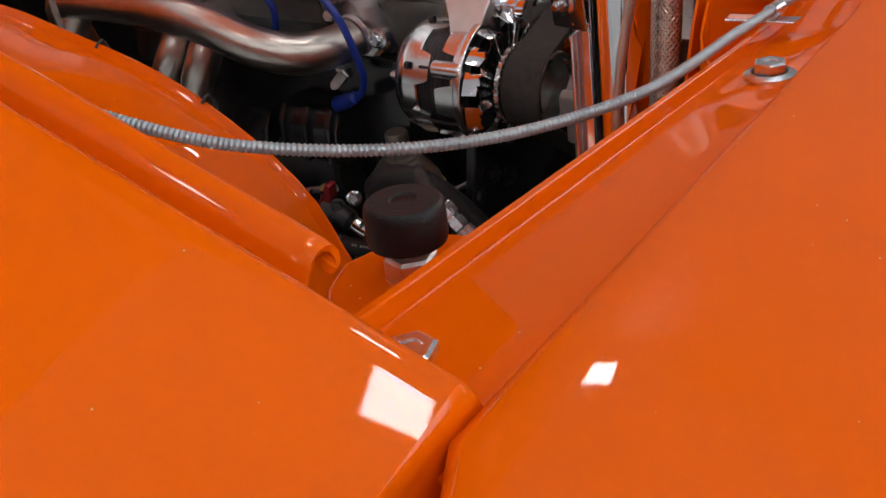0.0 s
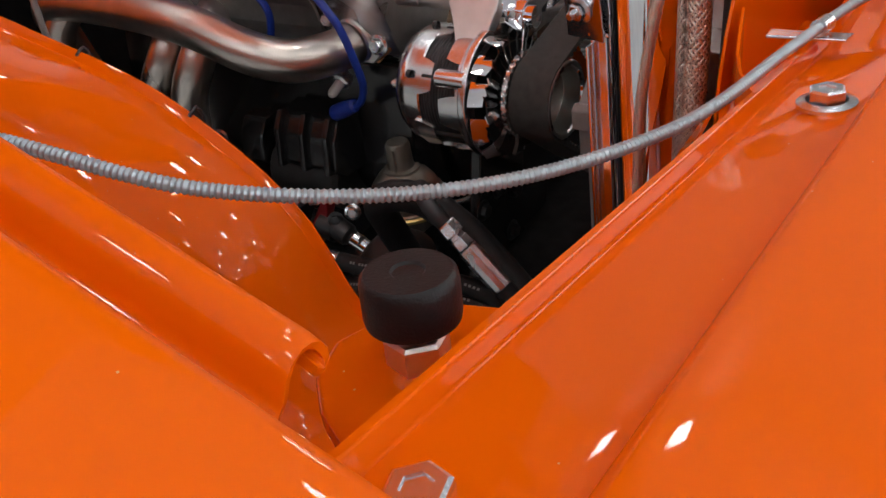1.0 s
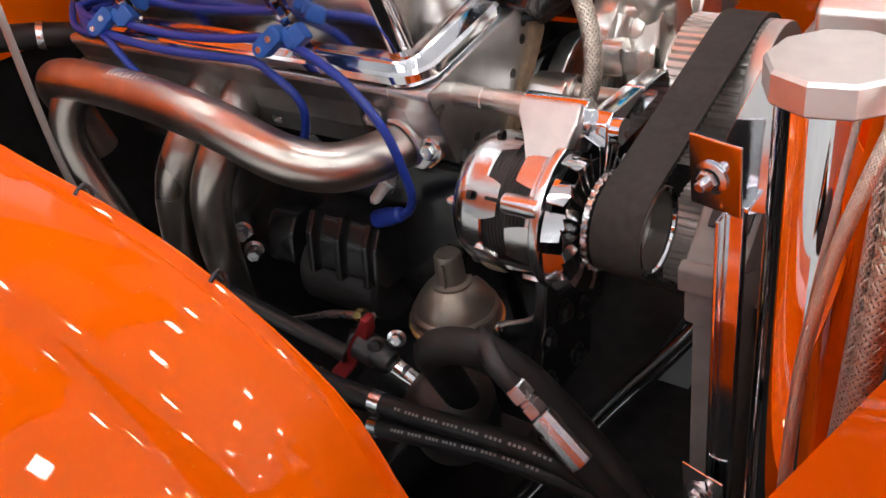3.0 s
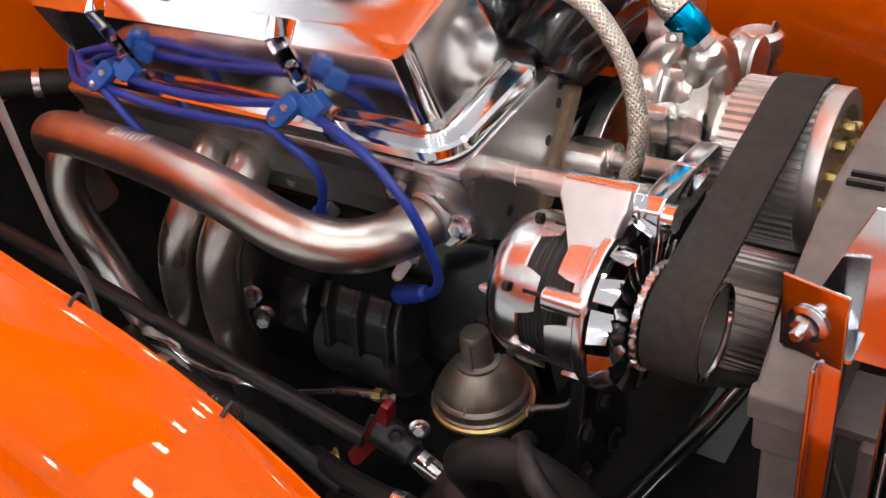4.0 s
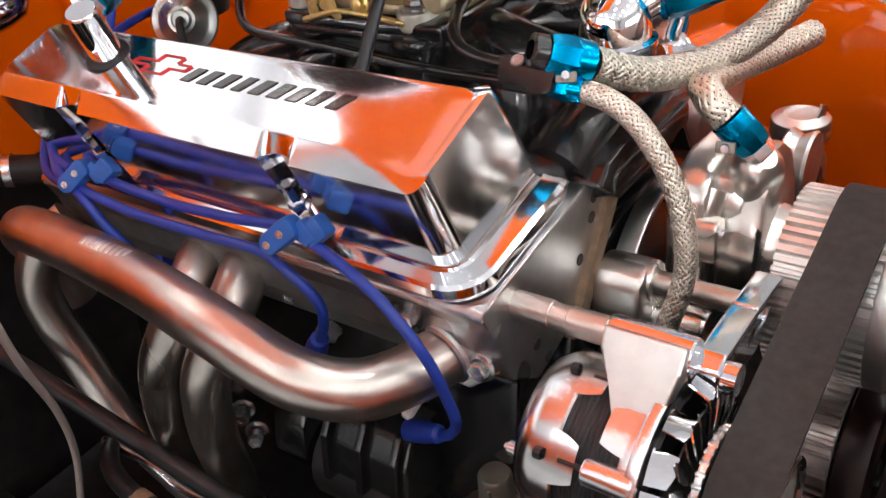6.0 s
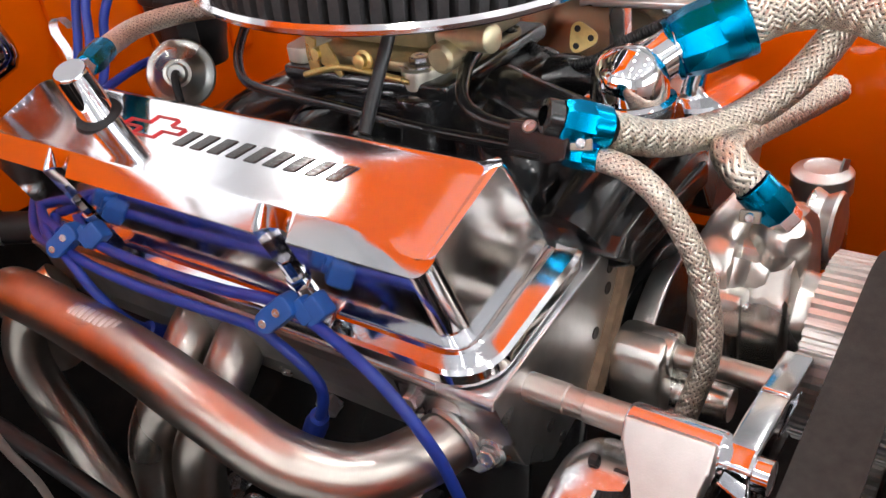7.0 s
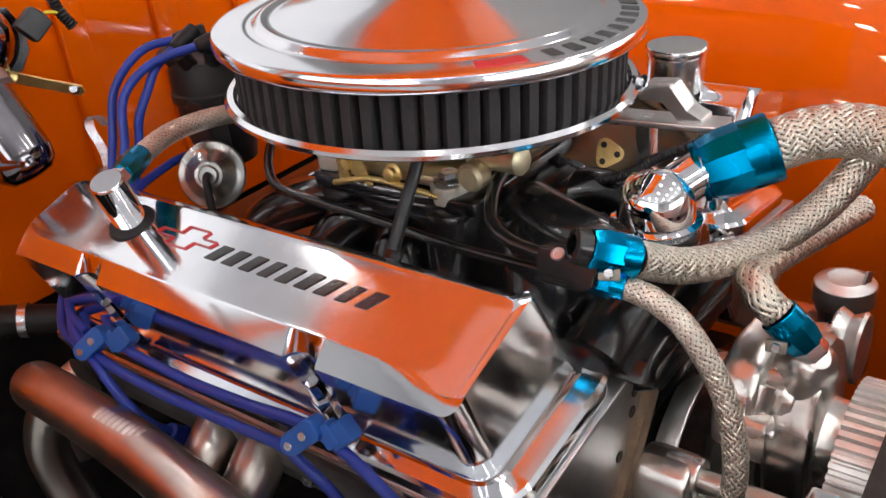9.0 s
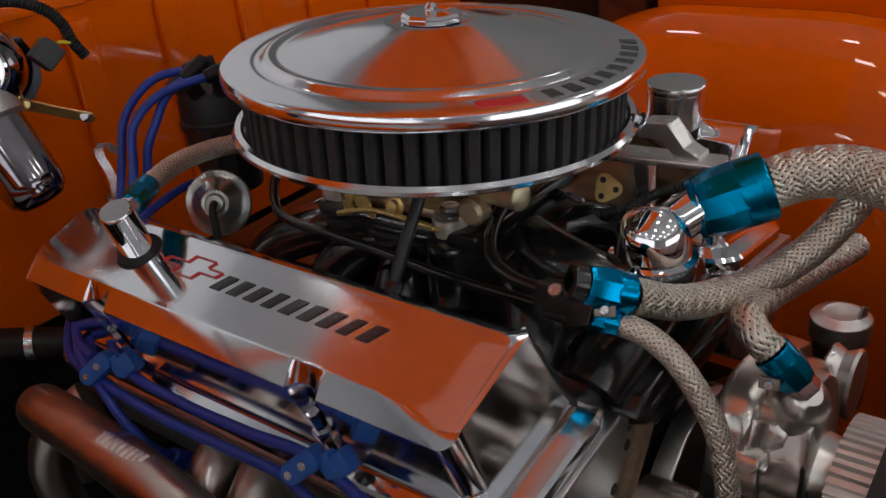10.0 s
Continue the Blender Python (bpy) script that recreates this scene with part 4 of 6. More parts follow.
def gear(name, label, c, r, x0, x1, teeth, material, extra=()):
    t = thing(name, label, "pulley", "belt pulleys")
    fl = lambda a, j: 1 + (0.02 if (a * teeth / (2 * math.pi)) % 1 < 0.62 else -0.05) if j in (1, 2) else 1
    part("toothed_rim", turned([(r * 0.7, x0), (r * 0.97, x0), (r * 0.97, x1), (r * 0.7, x1)], (0, c.y, c.z), XP, teeth * 6, flute=fl), material, t, "", 25)
    if name == "water_pump_pulley":
        part("front_rim", turned([(r * 0.8, x1), (r * 0.97, x1), (r * 0.985, x1 + 0.0015), (r * 0.985, x1 + 0.014), (r * 0.97, x1 + 0.0155), (r * 0.8, x1 + 0.016), (r * 0.78, x1 + 0.007), (0, x1 + 0.007)], (0, c.y, c.z), XP, 72), BRUSHED, t, "smooth machined front rim")
    else:
        part("face", turned([(r * 0.5, x1 - 0.001), (r * 0.93, x1 - 0.001), (r * 0.95, x1 + 0.001), (r * 0.8, x1 + 0.003), (0, x1 + 0.003)], (0, c.y, c.z), XP, 64), material, t)
        part("damper", turned([(0.03, x1 + 0.004), (r * 1.08, x1 + 0.004), (r * 1.1, x1 + 0.006), (r * 1.1, x1 + 0.03), (r * 1.06, x1 + 0.033), (r * 0.6, x1 + 0.034), (r * 0.55, x1 + 0.028), (0, x1 + 0.028)], (0, c.y, c.z - 0.004), XP, 64), DAMPER, t, "dark painted vibration damper")
        for k in range(3):
            a = 2 * math.pi * k / 3 + 0.5
            bolt_part(t, (x1 + 0.028, c.y + 0.026 * math.cos(a), c.z + 0.026 * math.sin(a)), XP, 0.007, 0.008, SATIN)
    return t


wpp = gear("water_pump_pulley", "machined toothed water pump pulley", WP, WR, -0.487, -0.412, 58, BRUSHED)
gear("crank_pulley", "machined toothed crankshaft pulley", CR, CRR, -0.49, -0.428, 46, BRUSHED)


def water_pump():
    t = thing("water_pump", "polished cast aluminium water pump", "water pump")
    rear = [(0.940, 0.60), (0.937, 0.67), (0.943, 0.70), (0.958, 0.716), (0.99, 0.722), (1.05, 0.714), (1.10, 0.695), (1.118, 0.64), (1.08, 0.565), (0.965, 0.565)]
    part("rear_body", plate(rear, (-0.560, 0, 0), (0, 1, 0), (0, 0, 1), 0.034, 0.009), PUMP, t)
    front = [(0.972, 0.585), (0.958, 0.64), (0.960, 0.688), (0.974, 0.710), (1.0, 0.717), (1.045, 0.708), (1.085, 0.688), (1.104, 0.66), (1.09, 0.62), (1.05, 0.58), (1.01, 0.566)]
    part("front_cover", plate(front, (-0.533, 0, 0), (0, 1, 0), (0, 0, 1), 0.026, 0.009), PUMP, t, "cast front cover with a raised shoulder")
    part("shoulder", turned([(0.052, 0), (0.05, 0.010), (0.043, 0.018), (0.037, 0.022), (0.034, 0.04), (0.030, 0.044), (0, 0.044)], (-0.530, 1.005, 0.632), XP, 40), PUMP, t, "round bearing boss")
    part("neck", tube([(-0.535, 1.0, 0.67), (-0.524, 0.99, 0.700), (-0.517, 0.982, 0.716), (-0.5095, 0.975, 0.7285)], lambda u, r: 0.029 - 0.0125 * u ** 1.5 - 0.008 * max(0, u - 0.8) * 5 * max(0, u - 0.8) * 5, 28, 0.003), PUMP, t)
    part("outlet_tower", plate([(0.955, 0.60), (0.948, 0.645), (0.955, 0.672), (0.970, 0.694), (0.980, 0.720), (0.991, 0.731), (1.012, 0.727), (1.038, 0.708), (1.052, 0.68), (1.058, 0.648), (1.05, 0.61), (1.02, 0.585), (0.98, 0.585)], (-0.523, 0, 0), (0, 1, 0), (0, 0, 1), 0.036, 0.012), PUMP, t, "tall smooth shoulder of the casting")
    part("gallery", tube([(-0.555, 0.952, 0.575), (-0.552, 0.950, 0.63), (-0.549, 0.953, 0.675), (-0.546, 0.965, 0.70)], 0.012, 18), PUMP, t, "raised water gallery")
    for x, y, z in ((-0.545, 0.9775, 0.699), (-0.548, 0.944, 0.672), (-0.542, 1.06, 0.665)):
        part("bolt_boss", plate([(-0.011, -0.024), (0.011, -0.024), (0.012, 0.006), (0.008, 0.012), (-0.008, 0.012), (-0.012, 0.006)], (x, y, z), (0, 1, 0), (0, 0, 1), 0.034, 0.005), PUMP, t)
        part("stud", turned([(0.0042, -0.014), (0.0042, 0.0), (0.0036, 0.002), (0, 0.002)], (x + 0.018, y, z), XP, 14), STEEL, t)
    part("inlet_body", plate([(0.880, 0.596), (0.876, 0.625), (0.880, 0.648), (0.893, 0.657), (0.915, 0.656), (0.926, 0.646), (0.928, 0.60), (0.915, 0.588), (0.893, 0.587)], (-0.592, 0, 0), (0, 1, 0), (0, 0, 1), 0.045, 0.007), PUMP, t)
    part("upper_spigot", turned([(0.0175, -0.012), (0.0175, 0.012), (0.0165, 0.0145), (0, 0.0145)], (-0.582, 0.906, 0.640), XP, 28), PUMP, t)
    part("lower_spigot", turned([(0.0155, -0.012), (0.0155, 0.042), (0.0135, 0.046), (0, 0.046)], (-0.572, 0.912, 0.602), XP, 28), PUMP, t)
    c = thing("timing_cover", "round polished timing cover behind the water pump", "timing cover")
    part("disc", turned([(0, -0.002), (0.085, -0.002), (0.087, 0.0), (0.089, 0.007), (0.0945, 0.008), (0.096, 0.006), (0.096, -0.010), (0, -0.010)], (-0.606, 1.0, 0.575), XP, 64), CAST, c)
    for k in range(10):
        a = radians(36 * k + 8)
        part("screw", turned([(0.0055, 0), (0.0055, 0.004), (0.003, 0.0045), (0.0028, 0.002), (0, 0.002)], (-0.608, 1.0 + 0.078 * math.cos(a), 0.575 + 0.078 * math.sin(a)), XP, 16), STEEL, c, "socket head screw")
    return t


water_pump()


# ---- hoses and lines ----
def fitting(parent, a, b, r, label="blue anodised hose fitting", nut="bright"):
    """A blue shell: a smooth ring over the hose at b, then eight flats that narrow towards the nut at a."""
    a, b = Vector(a), Vector(b)
    l = (b - a).length
    d = (b - a).normalized()
    large = r > 0.024
    flats = 10 if large else 8
    k = 1 / math.cos(math.pi / flats)
    if large:
        part("groove_ring", turned([(r * 0.7, -l * 0.10), (r * 0.93, -l * 0.10), (r * 0.96, -l * 0.08), (r * 0.96, -l * 0.02), (r * 0.88, 0), (r * 0.88, l * 0.05), (r * 0.95, l * 0.07)], a, d, 40), BLUE, parent, "grooved blue end ring")
    part("fitting", turned([(r * 0.7, 0), (r * 0.92, 0.0), (r * 0.95, l * 0.02), (r * 1.03 * k, l * 0.3), (r * 1.03 * k, l * 0.62), (r * 1.0, l * 0.7)], a, d, flats), BLUE, parent, label, 20)
    part("collar", turned([(r * 0.9, l * 0.56), (r * 1.05, l * 0.58), (r * 1.075, l * 0.61), (r * 1.075, l * 0.95), (r * 1.05, l * 0.99), (r * 0.96, l), (r * 0.8, l * 0.98)], a, d, 40), BLUE, parent, "smooth blue ring over the braid")
    if not large:
        m, lab = (SATINPOLISH, "bright hexagon nut") if nut == "bright" else (BLACK, "black hose stub")
        part("nut", turned([(r * 0.5, -l * 0.34), (r * 0.82, -l * 0.32), (r * 0.86, -l * 0.28), (r * 0.86, -l * 0.03), (r * 0.7, l * 0.02)], a, d, 6 if nut == "bright" else 20), m, parent, lab, 25)


def hose(name, label, pts, r, material, a=None, fr=1.1, seg=20, count=18, nut="bright"):
    t = thing(name, label, "hose", "braided hoses")
    part("liner", tube(pts, r * 0.93, seg, 0.006), DARK, t, "dark liner under the braid")
    tagged(part("braid", woven(pts, r, count), material, t, "woven stainless wire braid", 80), kind="stuff")
    if a:
        fitting(t, a, pts[0], r * fr, nut=nut)
    return t


hose("bypass_hose", "thin braided stainless hose with a blue fitting", [(-0.620, 0.893, 0.803), (-0.597, 0.893, 0.797), (-0.572, 0.890, 0.780), (-0.545, 0.886, 0.738), (-0.532, 0.875, 0.683), (-0.543, 0.86, 0.624)], 0.0088, WOVEN, a=(-0.645, 0.888, 0.806), nut="black", count=12)
hose("heater_hose", "thick braided stainless hose with a blue fitting", [(-0.622, 0.908, 0.818), (-0.605, 0.945, 0.797), (-0.59, 0.985, 0.785), (-0.57, 1.03, 0.782), (-0.545, 1.07, 0.797), (-0.525, 1.10, 0.825), (-0.515, 1.12, 0.85)], 0.0136, WOVEN, a=(-0.645, 0.885, 0.832), nut="black", count=16)
hose("radiator_hose", "thick braided stainless radiator hose with a large blue fitting", [(-0.582, 1.073, 0.845), (-0.555, 1.09, 0.853), (-0.515, 1.10, 0.853), (-0.45, 1.08, 0.838), (-0.36, 1.04, 0.80), (-0.30, 1.0, 0.75)], 0.021, WOVEN, a=(-0.628, 1.045, 0.827), fr=1.25, count=22)
hose("pump_hose", "short braided hose with a blue fitting on the water pump", [(-0.5395, 0.970, 0.760), (-0.551, 0.970, 0.7705), (-0.5615, 0.980, 0.7765), (-0.566, 1.0, 0.774), (-0.562, 1.05, 0.766), (-0.549, 1.12, 0.757), (-0.536, 1.175, 0.753)], 0.0128, WOVEN, a=(-0.5185, 0.974, 0.7375), count=13)
hose("breather_hose", "thin braided stainless breather hose with a blue fitting", [(-1.026, 0.806, 0.872), (-1.046, 0.855, 0.872), (-1.05, 0.905, 0.868), (-1.04, 0.954, 0.86)], 0.0092, WOVEN, a=(-1.003, 0.772, 0.872), count=12)


def elbow():
    t = thing("thermostat_housing", "chrome dome thermostat housing with outlet neck", "thermostat housing")
    part("dome", turned([(0.034, 0), (0.036, 0.003), (0.036, 0.008), (0.031, 0.010), (0.0305, 0.022), (0.028, 0.034), (0.021, 0.043), (0.010, 0.048), (0, 0.049)], (-0.648, 1.0, 0.793), (0, 0, 1), 40), CHROME, t)
    part("neck", turned([(0.019, 0), (0.0185, 0.02), (0.0185, 0.065), (0, 0.065)], (-0.65, 1.005, 0.815), (0.4, 0.62, 0.25), 32), CHROME, t)
    bolt_part(t, (-0.655, 1.065, 0.812), (0, 0, 1), 0.0085, 0.012, CHROME)


elbow()

cable = thing("release_cable", "steel spiral-armoured cable sagging across the corner", "cable")
CABLE = [(-0.43, 0.14, 0.885), (-0.327, 0.17, 0.878), (-0.249, 0.2, 0.855), (-0.186, 0.255, 0.838), (-0.146, 0.335, 0.827), (-0.131, 0.429, 0.821), (-0.123, 0.523, 0.809), (-0.10, 0.62, 0.80)]
part("armour", tube(CABLE, lambda u, s: 0.0024 * (1 + 0.13 * math.sin(s * 2 * math.pi / 0.0021)), 10, 0.0005), CABLE_STEEL, cable)


def wires():
    w1 = [(-1.06, 0.75, 0.745), (-1.005, 0.725, 0.739), (-0.922, 0.722, 0.734), (-0.841, 0.720, 0.739), (-0.767, 0.718, 0.746), (-0.695, 0.709, 0.726), (-0.65, 0.706, 0.684), (-0.643, 0.717, 0.632), (-0.648, 0.727, 0.600), (-0.663, 0.733, 0.577), (-0.682, 0.736, 0.568)]
    w2 = [(-1.08, 0.74, 0.735), (-1.022, 0.711, 0.732), (-0.945, 0.708, 0.724), (-0.865, 0.71, 0.723), (-0.80, 0.711, 0.7245), (-0.784, 0.712, 0.7165), (-0.7635, 0.714, 0.701), (-0.755, 0.718, 0.682), (-0.762, 0.722, 0.657), (-0.782, 0.73, 0.628)]
    w3 = [(-1.09, 0.735, 0.74), (-1.05, 0.715, 0.733), (-1.01, 0.704, 0.727), (-0.985, 0.702, 0.705), (-0.972, 0.712, 0.675), (-0.975, 0.735, 0.645)]
    for w in (w1, w2, w3):
        t = thing("spark_plug_wire", "blue silicone spark plug wire", "plug wire", "plug wires")
        part("wire", tube(w, 0.0043, 14, 0.006), WIRE, t)
        a, b = Vector(w[-1]), Vector(w[-2])
        part("boot", turned([(0.004, -0.012), (0.0075, -0.010), (0.0085, 0.004), (0.0095, 0.008), (0.0095, 0.03), (0, 0.03)], a, a - b, 20), WIRE, t)


wires()


def loom(c, u, label):
    t = thing("wire_separator", label, "wire separator", "wire separators")
    c, u = Vector(c), Vector(u).normalized()
    v = (V(0.45, -0.75, 0.5) - u * V(0.45, -0.75, 0.5).dot(u)).normalized()
    w = u.cross(v)
    out = [(-0.015, -0.0085), (0.011, -0.0085), (0.0165, -0.005), (0.018, 0.0), (0.0165, 0.005), (0.011, 0.0085), (-0.015, 0.0085), (-0.0175, 0.004), (-0.0175, -0.004)]
    part("clamp", plate(out, c, u, w, 0.016, 0.0025), LOOM, t)
    part("rear_block", plate([(-0.010, -0.009), (0.008, -0.009), (0.010, 0.0), (0.008, 0.009), (-0.010, 0.009)], c - u * 0.012 + V(0.016, 0.008, -0.004), u, w, 0.016, 0.003), LOOM, t)
    part("bridge", plate([(-0.006, -0.012), (0.006, -0.012), (0.006, 0.006), (-0.006, 0.006)], c - u * 0.012 + V(0.008, 0.004, -0.002), u, w, 0.012, 0.002), LOOM, t)
    for s in (-0.005, 0.010):
        part("screw", turned([(0.0033, -0.001), (0.0033, 0.0004), (0.003, 0.0008), (0.0012, 0.0008), (0.001, 0.0001), (0, 0.0001)], c + u * s + v * 0.008, v, 16), STEEL, t)
    return t


loom((-0.767, 0.7085, 0.748), (-0.0343, -0.0154, -0.0294), "blue nylon plug wire separator clamp")
loom((-1.018, 0.711, 0.742), (-0.0358, -0.0283, -0.0346), "blue nylon plug wire separator clamp")
for x, y, z in ((-0.766, 0.724, 0.783), (-1.006, 0.728, 0.777)):
    t = thing("cover_stud", "chrome hex-topped valve cover hold-down stud", "stud", "valve cover studs")
    part("shaft", turned([(0, -0.04), (0.0056, -0.04), (0.0056, -0.002), (0.0048, 0), (0, 0)], (x, y, z), (0, -0.35, 1), 6), DARKCHROME, t, "long hexagon stud with dark reflections in its colour", 25)
    part("nut", turned([(0.0054, -0.027), (0.0082, -0.027), (0.0084, -0.026), (0.0084, -0.019), (0.0078, -0.0175), (0.0054, -0.0175)], (x, y, z), (0, -0.35, 1), 6), CHROME, t, "bright lock nut", 25)


def breather():
    t = thing("breather_tube", "chrome breather tube in a rubber grommet on the valve cover", "breather")
    a, b = V(-0.991, 0.750, 0.879), V(-1.000, 0.770, 0.822)
    part("tube", turned([(0, 0), (0.0125, 0), (0.0135, 0.001), (0.0138, 0.003), (0.0138, (b - a).length), (0, (b - a).length)], a, b - a, 32), CHROME, t)
    d = (b - a).normalized()
    part("grommet", turned([(0.0135, -0.004), (0.019, -0.004), (0.021, 0.0), (0.019, 0.004), (0.0165, 0.007), (0.0135, 0.007)], b - d * 0.010, d, 28), RUBBER, t)


breather()


def fuel_pump():
    t = thing("fuel_pump", "dull bronze-grey canister mechanical fuel pump", "fuel pump")
    o = V(-0.645, 0.762, 0.438)
    part("canister", turned([(0.02, -0.04), (0.03, -0.03), (0.03, -0.01), (0.047, -0.006), (0.049, -0.002), (0.049, 0.003), (0.0468, 0.0045), (0.0466, 0.012), (0.0445, 0.0145), (0.0425, 0.0155), (0.0395, 0.024), (0.030, 0.037), (0.024, 0.041), (0.0215, 0.043), (0.0215, 0.046), (0.0165, 0.048), (0.0155, 0.052), (0.0145, 0.076), (0.0125, 0.0795), (0, 0.080)], o, (0, 0, 1), 48), BRONZE, t)
    return t


fuel_pump()


def radiator():
    t = thing("radiator", "polished aluminium radiator with round side tank", "radiator")
    c = V(-0.25, 0.56, 0.45)
    part("side_tank", turned([(0.018, 0), (0.024, 0.006), (0.0255, 0.02), (0.0255, 0.388), (0, 0.388)], c, (0, 0, 1), 40), CHROME, t, "mirror-polished round side tank")
    part("tank_cap", turned([(0.025, 0), (0.0305, 0.0008), (0.0315, 0.002), (0.0315, 0.015), (0.030, 0.017), (0, 0.017)], c + V(0, 0, 0.389), (0, 0, 1), 10), BRUSHED, t, "faceted polished tank cap", 20)
    part("top_tank", strip([(0.64, 0.735), (0.64, 0.845), (0.665, 0.855), (1.39, 0.855), (1.42, 0.84), (1.42, 0.735)], -0.283, -0.215, 0.004), BRUSHED, t, "bright brushed upper tank")
    part("core", block((-0.265, 0.6, 0.35), (-0.215, 1.45, 0.74), 0.003), MACHINED, t)
    part("side_channel", block((-0.314, 0.605, 0.36), (-0.301, 0.614, 0.745), 0.001), POLISH, t)
    part("channel_lip", block((-0.314, 0.596, 0.40), (-0.3115, 0.605, 0.735), 0.0008), POLISH, t)
    for z, lab in ((0.762, "polished mounting tab"), (0.505, "polished lower mounting tab")):
        part("mounting_tab", plate([(-0.0165, -0.0235), (0.0165, -0.0235), (0.0165, 0.0235), (-0.0165, 0.0235)], (-0.316, 0.600, z), (1, -0.25, 0), (0.0, -0.12, 1), 0.0022, 0.0008), POLISH, t, lab)
        part("tab_return", block((-0.313, 0.600, z - 0.02), (-0.297, 0.614, z - 0.017), 0.0005), POLISH, t)
        part("nut", bolt(bmesh.new(), (-0.318, 0.599, z - 0.001), (-0.25, -1, -0.1), 0.0066, 0.006), STEEL, t, "", 25)
        part("thread", turned([(0.0034, 0), (0.0034, 0.011), (0.0026, 0.012), (0, 0.012)], (-0.318, 0.599, z - 0.001), (-0.25, -1, -0.1), 14), STEEL, t, "plated threaded end")
    s = thing("fan_shroud", "satin black plastic radiator fan shroud", "fan shroud")
    part("upper_cover", strip([(0.661, 0.60), (0.661, 0.652), (0.70, 0.681), (0.738, 0.706), (0.765, 0.717), (0.80, 0.722), (1.30, 0.722), (1.36, 0.70), (1.38, 0.66), (1.38, 0.60)], -0.358, -0.318, 0.004), SHROUD, s)
    part("corner_step", strip([(0.655, 0.632), (0.655, 0.650), (0.662, 0.6545), (0.69, 0.64), (0.69, 0.632)], -0.360, -0.316, 0.002), SHROUD, s)
    part("lower_frame", strip([(0.663, 0.33), (0.663, 0.62), (0.74, 0.62), (0.745, 0.33)], -0.352, -0.32, 0.004), SHROUD, s)
    part("lower_frame", strip([(1.31, 0.33), (1.31, 0.60), (1.36, 0.60), (1.36, 0.33)], -0.352, -0.32, 0.004), SHROUD, s)
    d = V(0, 0.8, 0.6).normalized()
    part("pad", plate([(-0.016, -0.018), (0.012, -0.018), (0.012, 0.018), (-0.016, 0.018)], (-0.334, 0.698, 0.6815), (1, 0, 0), d, 0.004, 0.001), PLASTIC, s, "black rubber pad under a nut")
    part("pad_nut", bolt(bmesh.new(), (-0.328, 0.702, 0.686), (0, -0.6, 0.8), 0.007, 0.009), STEEL, s, "", 25)
    # two black bars on the top stand in for the shade in slots
    for k in range(2):
        part("slot", plate([(-0.012, -0.002), (0.012, -0.002), (0.012, 0.002), (-0.012, 0.002)], (-0.338, 0.80 + 0.012 * k, 0.7235), (1, 0, 0), (0, 1, 0), 0.004, 0.0004), PLASTIC, s)
    part("gusset", plate([(-0.287, 0.826), (-0.262, 0.826), (-0.262, 0.74), (-0.305, 0.74), (-0.305, 0.779)], (-0.012, 0.613, -0.004), (1, 0, 0), (0, 0, 1), 0.003, 0.0006), POLISH, t, "polished triangular gusset")
    part("back_panel", block((-0.3, 0.69, 0.33), (-0.286, 1.36, 0.6), 0.002), SHROUD, s)
    part("rib", block((-0.356, 0.70, 0.597), (-0.284, 0.76, 0.604), 0.001), SHROUD, s)
    f = thing("cooling_fan", "grey bladed radiator cooling fan", "fan")
    part("hub", turned([(0, -0.345), (0.05, -0.345), (0.055, -0.34), (0.055, -0.31), (0, -0.31)], (0, 1.0, 0.47), XP, 32), SATIN, f)
    for k in range(7):
        a = 2 * math.pi * k / 7 + 0.3
        d, w = V(0, math.cos(a), math.sin(a)), V(0.35, -math.sin(a), math.cos(a)).normalized()
        part("blade", plate([(0.05, -0.03), (0.2, -0.055), (0.235, -0.03), (0.225, 0.045), (0.05, 0.03)], (-0.328, 1.0, 0.47), d, w, 0.003, 0.001), BLADE, f)
    return t


radiator()


# ---- badges and small things on the cover ----
CN = V(0, -0.3177, 0.9482)
CV = V(0, 0.9482, 0.3177)


def on_cover(x, y):
    """A point of the valve cover's flat top."""
    return V(x, y, 0.8196 + (y - 0.7285) * 0.335)


def badge():
    for k in range(9):
        s, w = 0.0046, 0.0049 if k in (3, 7) else 0.0056
        part("dark_bar", plate([(-w - s, -0.0078), (w - s, -0.0078), (w + s, 0.0078), (-w + s, 0.0078)], on_cover(-0.889 + 0.0189 * k, 0.764), (1, 0, 0), CV, 0.0016, 0.0004), BLACK, near_cover, "black enamel bar of the badge")
    out = [(-0.036, -0.004), (-0.014, -0.004), (-0.018, -0.0115), (0.010, -0.0115), (0.014, -0.004), (0.032, -0.004), (0.036, 0.0055), (0.018, 0.0055), (0.021, 0.013), (-0.007, 0.013), (-0.010, 0.0055), (-0.032, 0.0055)]
    def ring(f, h):
        return [on_cover(-0.932, 0.768) + V(1, 0, 0) * (a - math.copysign(f, a)) + CV * (b - math.copysign(f, b - 0.0008)) + CN * h for a, b in out]
    bm = bmesh.new()
    loft(bm, [ring(-0.0016, -0.0004), ring(-0.0016, 0.0016), ring(0.0018, 0.0016), ring(0.0018, -0.0004)], False, False)
    part("red_outline", bm, RED, near_cover, "red enamel outlined cross-shaped emblem")


badge()


